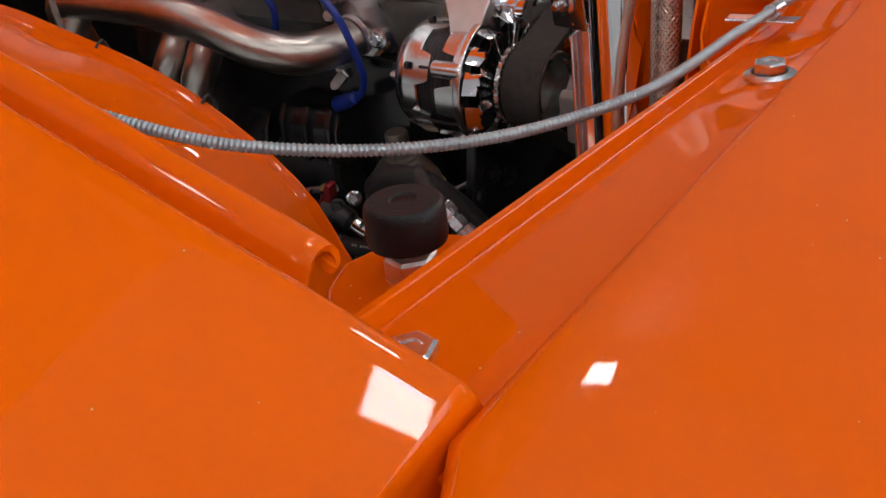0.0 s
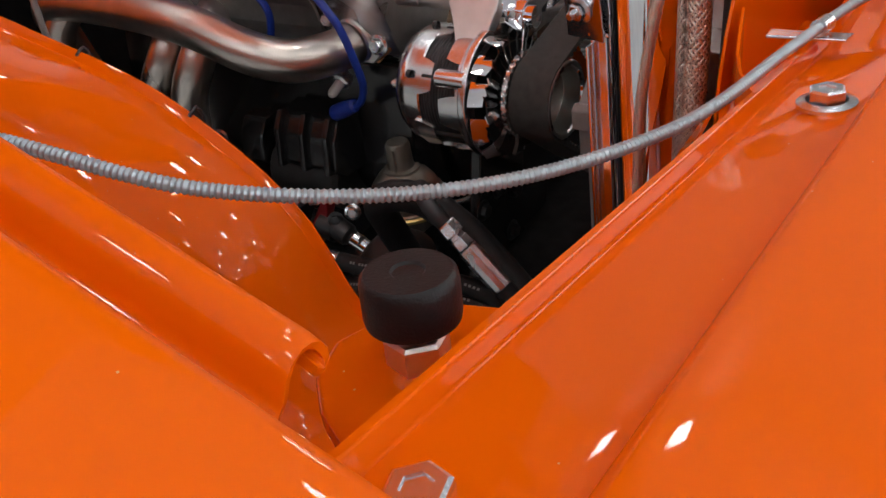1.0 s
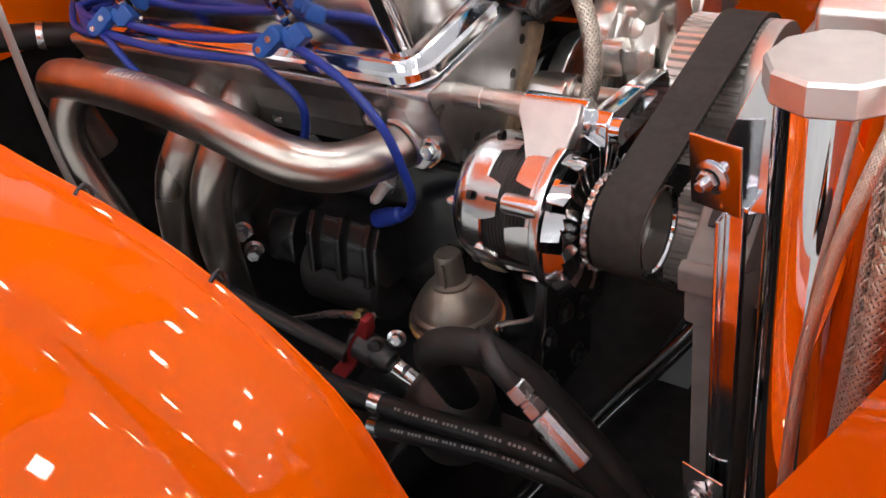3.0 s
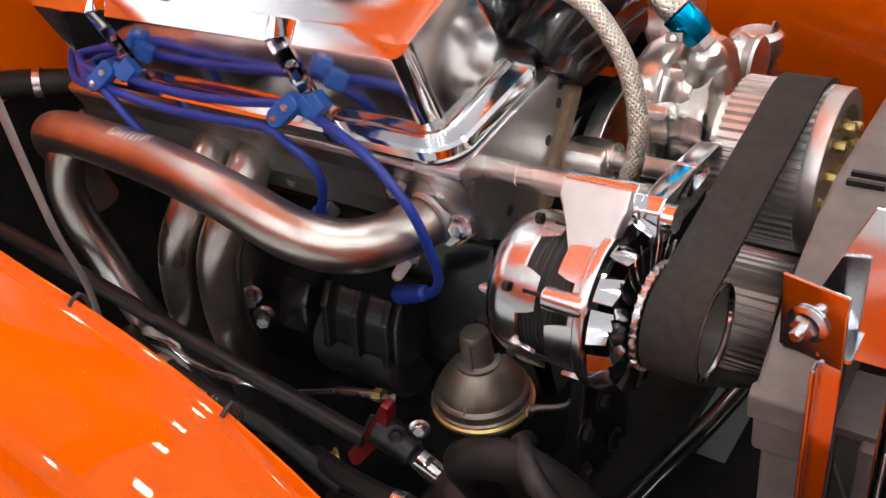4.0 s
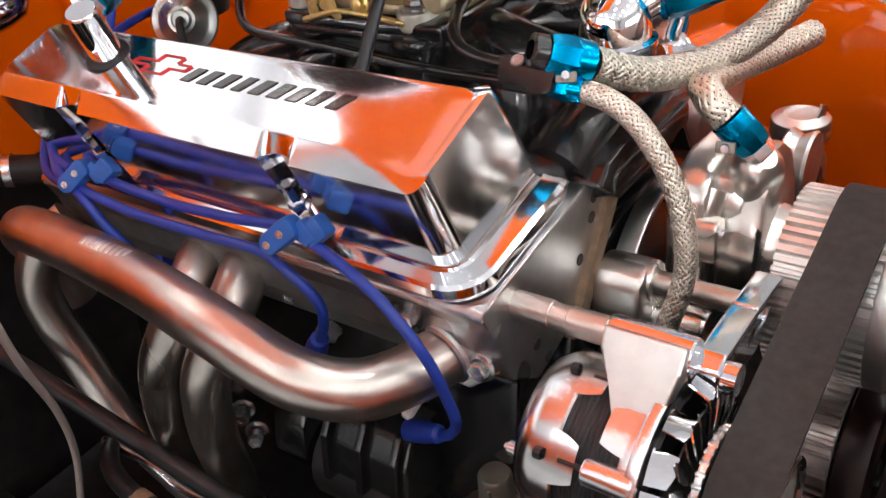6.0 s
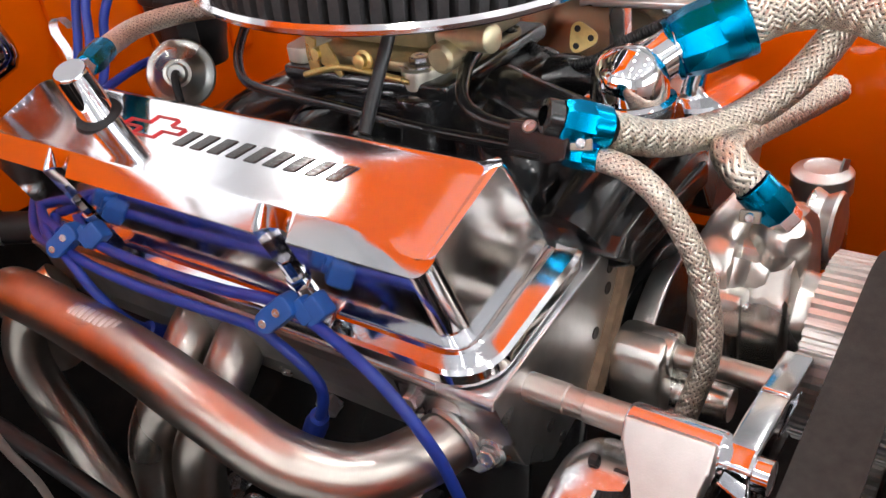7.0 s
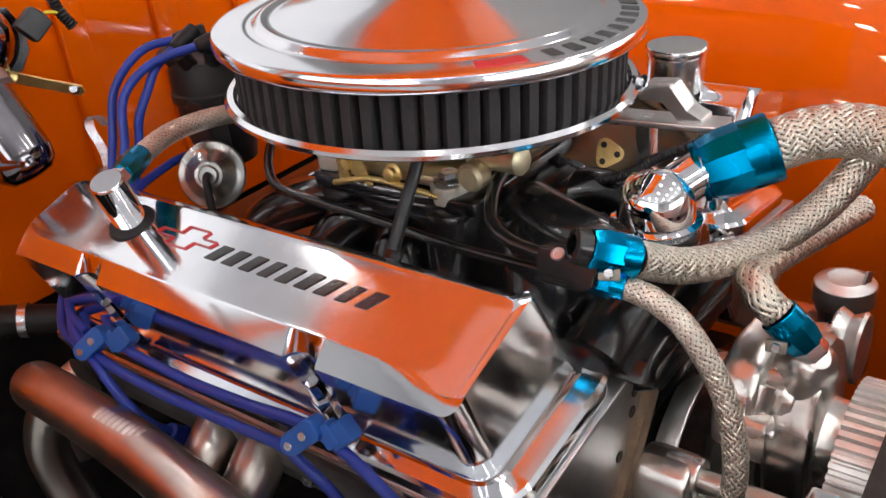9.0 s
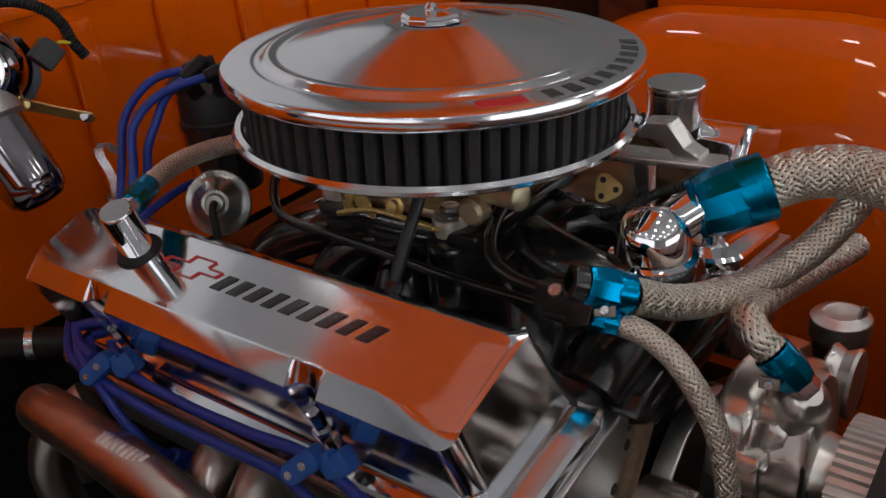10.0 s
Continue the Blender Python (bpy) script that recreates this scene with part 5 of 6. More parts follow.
def lid_badge():
    lid = bpy.data.objects["lid"]
    u = V(1, 0, -0.0556).normalized()
    w = AN.cross(u).normalized()

    def bar(a0, a1, r0, r1, m, lab):
        bm = bmesh.new()
        rows = []
        for k in range(5):
            a = radians(lerp(a0, a1, k / 4))
            d = u * math.cos(a) + w * math.sin(a)
            rows.append([AC + AN * lerp(0.0645, 0.0632, (r - 0.156) / 0.02) + d * r + AN * 0.0004 for r in (r0, r1)])
        sheet(bm, rows, 0.001)
        part("rim_mark", bm, m, lid, lab)
    bar(-42, -29, 0.159, 0.172, RED, "red enamel mark on the lid rim")
    for k in range(9):
        a = -23 + 7 * k
        bar(a, a + 3.6, 0.1585, 0.173, BLACK, "black raised bar on the lid rim")


lid_badge()


# ---- header details ----
def header_details():
    part("front_flange", plate([(-0.035, -0.02), (-0.022, -0.028), (0.02, -0.03), (0.036, -0.016), (0.04, 0.004), (0.024, 0.03), (-0.02, 0.032), (-0.036, 0.012)], (-0.667, 0.758, 0.648), (1, 0, 0), (0, 0.18, 0.98), 0.009, 0.002), CAST, hdr, "bright steel port flange")
    part("flange_gasket", plate([(-0.037, -0.022), (-0.023, -0.031), (0.022, -0.033), (0.039, -0.018), (0.043, 0.005), (0.026, 0.033), (-0.022, 0.035), (-0.038, 0.013)], (-0.667, 0.7645, 0.649), (1, 0, 0), (0, 0.18, 0.98), 0.0025, 0.0005), COPPER, hdr, "thin copper-edged gasket")
    for x, z in ((-0.638, 0.640), (-0.700, 0.664)):
        bolt_part(hdr, (x, 0.7535, z), (0.1, -1, 0.15), 0.0075, 0.010, STEEL)
    part("weld_bead", turned([(0.0233, -0.003), (0.0258, -0.001), (0.0258, 0.002), (0.0233, 0.004)], (-0.669, 0.752, 0.6425), (-0.2, -1, -0.1), 28), CAST, hdr, "raised weld bead")
    part("middle_flange", plate([(-0.1, -0.025), (-0.08, -0.03), (0.08, -0.03), (0.1, -0.02), (0.1, 0.02), (0.08, 0.028), (-0.08, 0.028), (-0.1, 0.02)], (-0.905, 0.768, 0.658), (1, 0, 0), (0, 0.18, 0.98), 0.009, 0.002), CAST, hdr, "bright steel port flange")
    for x in (-0.932, -0.878):
        part("weld_bead", turned([(0.0215, -0.003), (0.0246, -0.001), (0.0246, 0.003), (0.0215, 0.005)], (x, 0.7615, 0.6615), (0, -1, 0.0), 28), CAST, hdr, "raised weld bead")
    for x, z in ((-0.835, 0.640), (-0.84, 0.672), (-0.985, 0.668)):
        bolt_part(hdr, (x, 0.7635, z), (0.1, -1, 0.15), 0.007, 0.012, STEEL)
    # stamped plate on the front tube
    c = V(-0.957, 0.682, 0.681)
    d = V(0.999, -0.01, -0.02).normalized()
    rows = []
    for i in range(11):
        x = -0.036 + 0.072 * i / 10
        row = []
        for k in range(9):
            a = radians(55 + 55 * k / 8)
            e = 0.0008 if i in (0, 10) or k in (0, 8) else 0.0016
            row.append(c + d * x + V(0, -math.cos(a), math.sin(a)) * (0.0233 + e))
        rows.append(row)
    plate_ = part("stamped_plate", sheet(bmesh.new(), rows), TUBE, hdr, "stamped name plate welded to the tube")
    for i in range(9):
        bm = bmesh.new()
        x = -0.027 + 0.0068 * i
        rows = [[c + d * (x + e) + V(0, -math.cos(a), math.sin(a)) * 0.0256 for a in (radians(68), radians(75), radians(83), radians(90), radians(96))] for e in (0, 0.0036)]
        sheet(bm, rows, 0.0008)
        part("raised_bar", bm, CAST, plate_)
    for x, y, z in ((-0.80, 0.765, 0.615), (-0.70, 0.76, 0.595), (-0.985, 0.765, 0.62)):
        t = thing("spark_plug", "plated spark plug seated in the cylinder head", "spark plug", "spark plugs")
        part("hex", turned([(0.011, 0), (0.011, 0.012), (0.008, 0.014), (0, 0.014)], (x, y, z), (0, -0.8, -0.3), 6), STEEL, t, "", 25)
        part("insulator", turned([(0.006, 0.012), (0.0055, 0.03), (0.003, 0.034), (0, 0.034)], (x, y, z), (0, -0.8, -0.3), 16), WHITE, t)


header_details()


def head_details():
    # no holes are cut: dark discs on the face give their shade
    for y, z in ((0.899, 0.711), (0.894, 0.695), (0.80, 0.635), (0.872, 0.668), (0.815, 0.612)):
        part("threaded_hole", turned([(0.005, -0.001), (0.005, 0.0005), (0.0044, 0.0008), (0.0036, 0.0006), (0, 0.0006)], (-0.618, y, z), XP, 20), DARK, near_head, "dark disc for the shade in a threaded accessory hole")
    for k in range(3):
        part("casting_mark", block((-0.965 + 0.014 * k, 0.7445, 0.672), (-0.955 + 0.014 * k, 0.7475, 0.677), 0.0005), CAST, near_head)
    g = thing("head_gasket", "raw brown composite gasket edge at the head's end", "gasket")
    part("gasket", strip([(0.912, 0.722), (0.925, 0.714), (0.928, 0.694), (0.872, 0.622), (0.862, 0.607), (0.846, 0.606), (0.856, 0.63), (0.905, 0.69), (0.911, 0.704)], -0.634, -0.611, 0.002), CORK, g)


head_details()


# ---- lines over the intake ----
def lines():
    t = thing("fuel_line", "gloss black bent metal line across the intake", "fuel line", "black lines")
    part("line", tube([(-1.03, 0.965, 0.842), (-1.012, 0.93, 0.823), (-0.985, 0.910, 0.808), (-0.937, 0.906, 0.804), (-0.858, 0.903, 0.802), (-0.773, 0.894, 0.801), (-0.682, 0.888, 0.803)], 0.0046, 14), BLACK, t)
    t = thing("fuel_line", "short gloss black bent metal line beside the carburettor", "fuel line", "black lines")
    part("line", tube([(-0.762, 0.985, 0.875), (-0.757, 0.969, 0.852), (-0.75, 0.928, 0.839), (-0.735, 0.90, 0.827), (-0.71, 0.889, 0.820), (-0.668, 0.884, 0.818)], 0.0055, 14), BLACK, t)
    part("hose_end", turned([(0, 0), (0.009, 0), (0.010, 0.004), (0.010, 0.022), (0.007, 0.024), (0, 0.024)], (-0.76, 0.967, 0.855), (-0.05, 0.2, 1), 18), RUBBER, t)
    t = thing("hose_manifold", "gloss black anodised hose manifold block", "manifold block")
    part("block", plate([(-0.022, -0.013), (0.012, -0.014), (0.024, -0.009), (0.026, 0.009), (0.012, 0.014), (-0.022, 0.013)], (-0.66, 0.885, 0.8135), (1, 0, 0), (0, 0.3, 0.95), 0.02, 0.002), BLACK, t)
    part("bar", block((-0.676, 0.8722, 0.8035), (-0.655, 0.8745, 0.809), 0.0005), SATIN, t)
    part("screw", turned([(0, 0), (0.0052, 0), (0.0054, 0.001), (0.0050, 0.002), (0.0034, 0.002), (0.003, 0.001), (0, 0.001)], (-0.664, 0.877, 0.8265), (0, -0.5, 0.85), 24), STEEL, t, "bright round cap screw")
    d = thing("dipstick_tube", "dull steel dipstick tube beside the intake", "dipstick tube")
    part("tube", tube([(-0.797, 0.905, 0.886), (-0.796, 0.898, 0.872), (-0.797, 0.872, 0.836), (-0.797, 0.854, 0.811), (-0.797, 0.895, 0.74)][:4], 0.0052, 14), SATIN, d)
    v = thing("vacuum_canister", "bare steel round vacuum advance canister", "vacuum canister")
    ax = V(0.62, -0.72, 0.35)
    part("can", turned([(0, 0.016), (0.008, 0.016), (0.010, 0.013), (0.013, 0.0125), (0.0145, 0.010), (0.023, 0.002), (0.026, 0.0), (0.031, -0.001), (0.0325, -0.003), (0.0315, -0.006), (0.028, -0.008), (0.024, -0.02), (0.012, -0.024), (0, -0.024)], (-1.048, 0.888, 0.817), ax, 48), CANSTEEL, v)
    part("vacuum_hose", tube([(-1.04, 0.878, 0.822), (-1.028, 0.866, 0.822), (-1.018, 0.858, 0.80), (-1.01, 0.852, 0.77)], 0.0038, 12), RUBBER, v)
    c = thing("convoluted_loom", "black convoluted plastic wire loom behind the carburettor", "wire loom")
    part("loom", tube([(-0.79, 1.052, 0.826), (-0.772, 1.05, 0.818), (-0.754, 1.05, 0.808), (-0.726, 1.05, 0.801), (-0.698, 1.05, 0.81), (-0.672, 1.05, 0.828), (-0.645, 1.05, 0.842), (-0.63, 1.06, 0.85)], lambda u, s: 0.0044 * (1 + 0.12 * math.sin(s * 2 * math.pi / 0.003)), 14, 0.0007), PLASTIC, c)


lines()


def carb_details():
    t = carb
    part("bolt_ear", plate([(-0.826, 0.958), (-0.824, 0.940), (-0.816, 0.931), (-0.812, 0.924), (-0.803, 0.9185), (-0.793, 0.9195), (-0.786, 0.927), (-0.7835, 0.938), (-0.785, 0.960)], (0, 0, 0.8255), (1, 0, 0), (0, 1, 0), 0.017, 0.003), ZINC, t, "pale cast bolt ear")
    bolt_part(t, (-0.80, 0.936, 0.835), (0, 0, 1), 0.0088, 0.008, STEEL, "base_bolt")
    part("bolt_ear", plate([(-0.948, 0.958), (-0.946, 0.932), (-0.938, 0.924), (-0.922, 0.924), (-0.914, 0.932), (-0.912, 0.958)], (0, 0, 0.833), (1, 0, 0), (0, 1, 0), 0.015, 0.003), ZINC, t, "pale cast bolt ear")
    part("throttle_lever", plate([(-0.006, -0.012), (0.004, -0.016), (0.007, -0.008), (0.004, 0.006), (0.007, 0.016), (-0.004, 0.02), (-0.007, 0.004)], (-0.905, 0.922, 0.836), (1, 0, 0), (0, 0, 1), 0.002, 0.0004), GOLD, t, "gold throttle lever")
    part("kickdown_lever", plate([(-0.005, -0.006), (0.003, -0.008), (0.014, -0.016), (0.018, -0.013), (0.012, 0.002), (0.006, 0.014), (-0.004, 0.01)], (-0.888, 0.919, 0.838), (1, 0, 0), (0, 0, 1), 0.002, 0.0004), GOLD, t, "gold kickdown lever")
    part("link_rod", tube([(-0.915, 0.918, 0.82), (-0.87, 0.917, 0.832), (-0.83, 0.918, 0.83), (-0.80, 0.92, 0.826)], 0.0028, 10), GOLD, t)
    part("idle_screw", turned([(0.009, 0), (0.009, 0.002), (0.006, 0.003), (0.006, 0.008), (0.004, 0.009), (0, 0.0085)], (-0.846, 0.921, 0.839), (0, -1, 0.2), 14), GOLD, t)
    part("pivot", turned([(0, 0), (0.006, 0), (0.0055, 0.007), (0, 0.008)], (-0.897, 0.922, 0.84), (0, -1, 0.1), 16), GOLD, t)
    part("accelerator_pump", turned([(0, 0), (0.012, 0), (0.012, 0.012), (0.009, 0.015), (0, 0.015)], (-0.765, 0.93, 0.85), (0, -1, 0), 20), ALLOY, t)
    part("fuel_inlet", turned([(0.011, 0), (0.011, 0.05), (0.008, 0.052), (0, 0.052)], (-0.775, 0.94, 0.862), (1, -0.15, 0.05), 20), ALLOY, t)
    out = [(0.0125 * (1 + 0.16 * math.cos(3 * b)) * math.cos(b), 0.0125 * (1 + 0.16 * math.cos(3 * b)) * math.sin(b)) for b in (2 * math.pi * k / 24 for k in range(24))]
    plate_ = part("choke_plate", plate(out, (-0.72, 1.06, 0.822), (0.9, 0.1, 0), (0, 0.3, 1), 0.003, 0.0008), GOLD, t, "yellow plated lobed plate with holes")
    # the plate is solid; dark plugs through it stand for the shaded holes
    for b in (0, 120, 240):
        o = V(-0.72, 1.06, 0.822) + V(0.9, 0.1, 0).normalized() * 0.0085 * math.cos(radians(b)) + V(0, 0.3, 1).normalized() * 0.0085 * math.sin(radians(b))
        part("hole", turned([(0, -0.0019), (0.0028, -0.0019), (0.0028, 0.0019), (0, 0.0019)], o, V(0.9, 0.1, 0).cross(V(0, 0.3, 1)), 14), DARK, plate_, "dark plug for the shade in a drilled hole")


carb = bpy.data.objects["carburettor"]
carb_details()


# ---- firewall side ----
def distributor():
    t = thing("distributor", "black distributor with blue leads behind the air cleaner", "distributor")
    c = V(-1.125, 0.972, 0.79)
    part("body", turned([(0.03, 0), (0.033, 0.02), (0.041, 0.05), (0.041, 0.07), (0.044, 0.072), (0.044, 0.08), (0.042, 0.082), (0.041, 0.104), (0.037, 0.112), (0, 0.113)], c, (0, 0, 1), 24), PLASTIC, t)
    part("clip_box", block((-1.115, 0.925, 0.80), (-1.085, 0.95, 0.87), 0.004), PLASTIC, t)
    for k in range(8):
        a = 2 * math.pi * k / 8 + 0.3
        part("tower", turned([(0.009, 0), (0.008, 0.012), (0.009, 0.013), (0.0085, 0.022), (0, 0.022)], c + V(0.029 * math.cos(a), 0.029 * math.sin(a), 0.108), (0.7 * math.cos(a), 0.7 * math.sin(a), 1), 14), PLASTIC, t)
    runs = (
        [(-1.115, 0.945, 0.928), (-1.135, 0.908, 0.925), (-1.148, 0.875, 0.895), (-1.14, 0.852, 0.85), (-1.125, 0.82, 0.80), (-1.12, 0.775, 0.765), (-1.09, 0.735, 0.742), (-1.045, 0.722, 0.738)],
        [(-1.085, 0.946, 0.925), (-1.107, 0.896, 0.918), (-1.116, 0.862, 0.894), (-1.108, 0.843, 0.851), (-1.11, 0.815, 0.80), (-1.115, 0.76, 0.76), (-1.08, 0.728, 0.735), (-1.05, 0.714, 0.731)],
        [(-1.11, 0.935, 0.926), (-1.11, 0.903, 0.914), (-1.11, 0.885, 0.894), (-1.11, 0.868, 0.872), (-1.11, 0.859, 0.845), (-1.11, 0.84, 0.81), (-1.118, 0.80, 0.775), (-1.13, 0.76, 0.745), (-1.10, 0.728, 0.725), (-1.05, 0.715, 0.724)],
    )
    for r in runs:
        w = thing("ignition_lead", "blue silicone ignition lead from the distributor", "plug wire", "plug wires")
        part("lead", tube(r, 0.0043, 14, 0.006), WIRE, w)
        part("boot", turned([(0.0045, -0.012), (0.007, -0.01), (0.0085, 0.0), (0.0085, 0.02), (0, 0.02)], r[0], V(*r[0]) - V(*r[1]), 16), RUBBER, w)
    w = thing("ignition_lead", "blue silicone ignition lead passing behind the valve cover", "plug wire", "plug wires")
    part("lead", tube([(-1.067, 0.80, 0.815), (-1.10, 0.845, 0.815), (-1.125, 0.90, 0.812), (-1.13, 0.94, 0.81)], 0.0043, 14, 0.006), WIRE, w)


distributor()


def firewall_things():
    t = thing("wiper_motor", "chrome cased wiper motor with a black connector on the firewall", "wiper motor")
    a, b = V(-1.225, 0.775, 0.93), V(-1.175, 0.785, 0.835)
    part("case", turned([(0.02, -0.02), (0.027, -0.012), (0.031, 0.0), (0.031, 0.085), (0.028, 0.098), (0.02, 0.106), (0.008, 0.108), (0, 0.108)], a, b - a, 36), DARKCHROME, t, "chrome cylindrical case with dark reflections in its colour")
    part("collar", turned([(0.031, 0.0), (0.035, 0.004), (0.035, 0.02), (0.031, 0.024)], a, b - a, 36), ALLOY_DULL, t)
    part("gear_housing", turned([(0.0, 0.03), (0.03, 0.028), (0.037, 0.02), (0.04, 0.01), (0.04, -0.03), (0, -0.03)], (-1.235, 0.795, 0.958), (0.75, -0.55, 0.2), 36), DARKCHROME, t)
    part("cover_ring", turned([(0.020, 0.029), (0.023, 0.031), (0.026, 0.031), (0.028, 0.029)], (-1.235, 0.795, 0.958), (0.75, -0.55, 0.2), 36), CHROME, t, "bright ring on the gear cover")
    part("mount", plate([(-0.05, -0.03), (0.02, -0.036), (0.032, -0.02), (0.034, 0.0), (0.024, 0.025), (-0.05, 0.04)], (-1.245, 0.82, 0.95), (0.3, 0.9, 0.1), (0, 0, 1), 0.004, 0.001), BLACK, t)
    part("connector", plate([(-0.012, -0.012), (0.012, -0.012), (0.014, 0.0), (0.012, 0.012), (-0.012, 0.012)], (-1.2, 0.843, 0.963), (0.1, 0.75, 0.55), (-0.2, -0.5, 0.7), 0.018, 0.002), PLASTIC, t, "black plastic plug")
    part("harness", tube([(-1.205, 0.80, 1.02), (-1.203, 0.83, 1.016), (-1.20, 0.855, 1.002), (-1.20, 0.868, 0.985), (-1.198, 0.872, 0.968), (-1.196, 0.88, 0.952)], lambda u, q: 0.0055 * (1 + 0.1 * math.sin(q * 2 * math.pi / 0.0035)), 12, 0.0009), RUBBER, t, "black corrugated harness sleeve")
    part("lead_wire", tube([(-1.2, 0.852, 0.967), (-1.197, 0.858, 0.971), (-1.196, 0.868, 0.968)], 0.0018, 8), YELLOW, t)
    t = thing("bracket_arm", "dull flat steel arm bolted to the firewall", "bracket")
    a, b = V(-1.243, 0.828, 0.913), V(-1.214, 0.872, 0.889)
    d = (b - a).normalized()
    l = (b - a).length
    part("arm", plate([(-0.012, -0.008), (l * 0.5, -0.006), (l + 0.006, -0.007), (l + 0.01, 0), (l + 0.006, 0.007), (l * 0.5, 0.006), (-0.012, 0.008)], a, d, V(0.5, -0.2, 1).cross(d).cross(d) * -1, 0.0025, 0.0006), GOLD, t)
    part("screw", turned([(0.006, 0), (0.006, 0.003), (0.004, 0.005), (0, 0.005)], b, (0.6, -0.6, 0.4), 16), STEEL, t)
    part("screw", turned([(0.007, 0), (0.007, 0.003), (0.004, 0.005), (0, 0.005)], a, (0.6, -0.6, 0.4), 16), GOLD, t)
    t = thing("line_hook", "small bright bent steel hook bracket", "bracket")
    bm = bmesh.new()
    pts = spline([V(-1.176, 0.873, 0.855), V(-1.181, 0.867, 0.867), V(-1.188, 0.863, 0.864), V(-1.187, 0.861, 0.853), V(-1.181, 0.862, 0.84), V(-1.177, 0.862, 0.828), V(-1.175, 0.86, 0.815)], 0.003)
    side = V(0.6, 0.6, 0.0).normalized() * 0.0045
    sheet(bm, [[p - side, p + side] for p in pts], 0.0012)
    part("hook", bm, STEEL, t)
    part("base", turned([(0, 0), (0.012, 0), (0.012, 0.003), (0.008, 0.006), (0, 0.006)], (-1.175, 0.858, 0.812), (0, 0, 1), 20), STEEL, t)
    t = thing("heater_pipe", "black rubber pipe with a clamp through the firewall", "pipe")
    part("pipe", tube([(-1.3, 0.655, 0.70), (-1.24, 0.69, 0.705), (-1.19, 0.735, 0.70), (-1.13, 0.80, 0.68)], 0.016, 18), RUBBER, t)
    part("clamp", turned([(0.016, -0.004), (0.0175, -0.004), (0.0175, 0.004), (0.016, 0.004)], (-1.19, 0.735, 0.70), (0.5, 0.55, -0.1), 24), STEEL, t)
    t = thing("support_rod", "thin pale steel rod with a looped end at the bay's side", "rod")
    part("rod", tube([(-1.02, 0.60, 0.90), (-0.985, 0.585, 0.875), (-0.93, 0.562, 0.86), (-0.90, 0.549, 0.83), (-0.93, 0.563, 0.74), (-0.959, 0.578, 0.654), (-0.99, 0.60, 0.57), (-1.023, 0.61, 0.489), (-1.05, 0.60, 0.40), (-1.06, 0.59, 0.344)], 0.0035, 12), SHEATH, t)
    f = thing("firewall_panel", "orange pressed firewall panel with raised ribs", "firewall panel")
    part("panel", block((-1.299, 0.3, 0.66), (-1.29, 1.7, 0.985), 0.002), ORANGE, f)
    for y in (0.93, 1.05, 1.17, 1.29, 1.41):
        part("rib", block((-1.292, y - 0.018, 0.72), (-1.281, y + 0.018, 0.97), 0.005), ORANGE, f)


firewall_things()


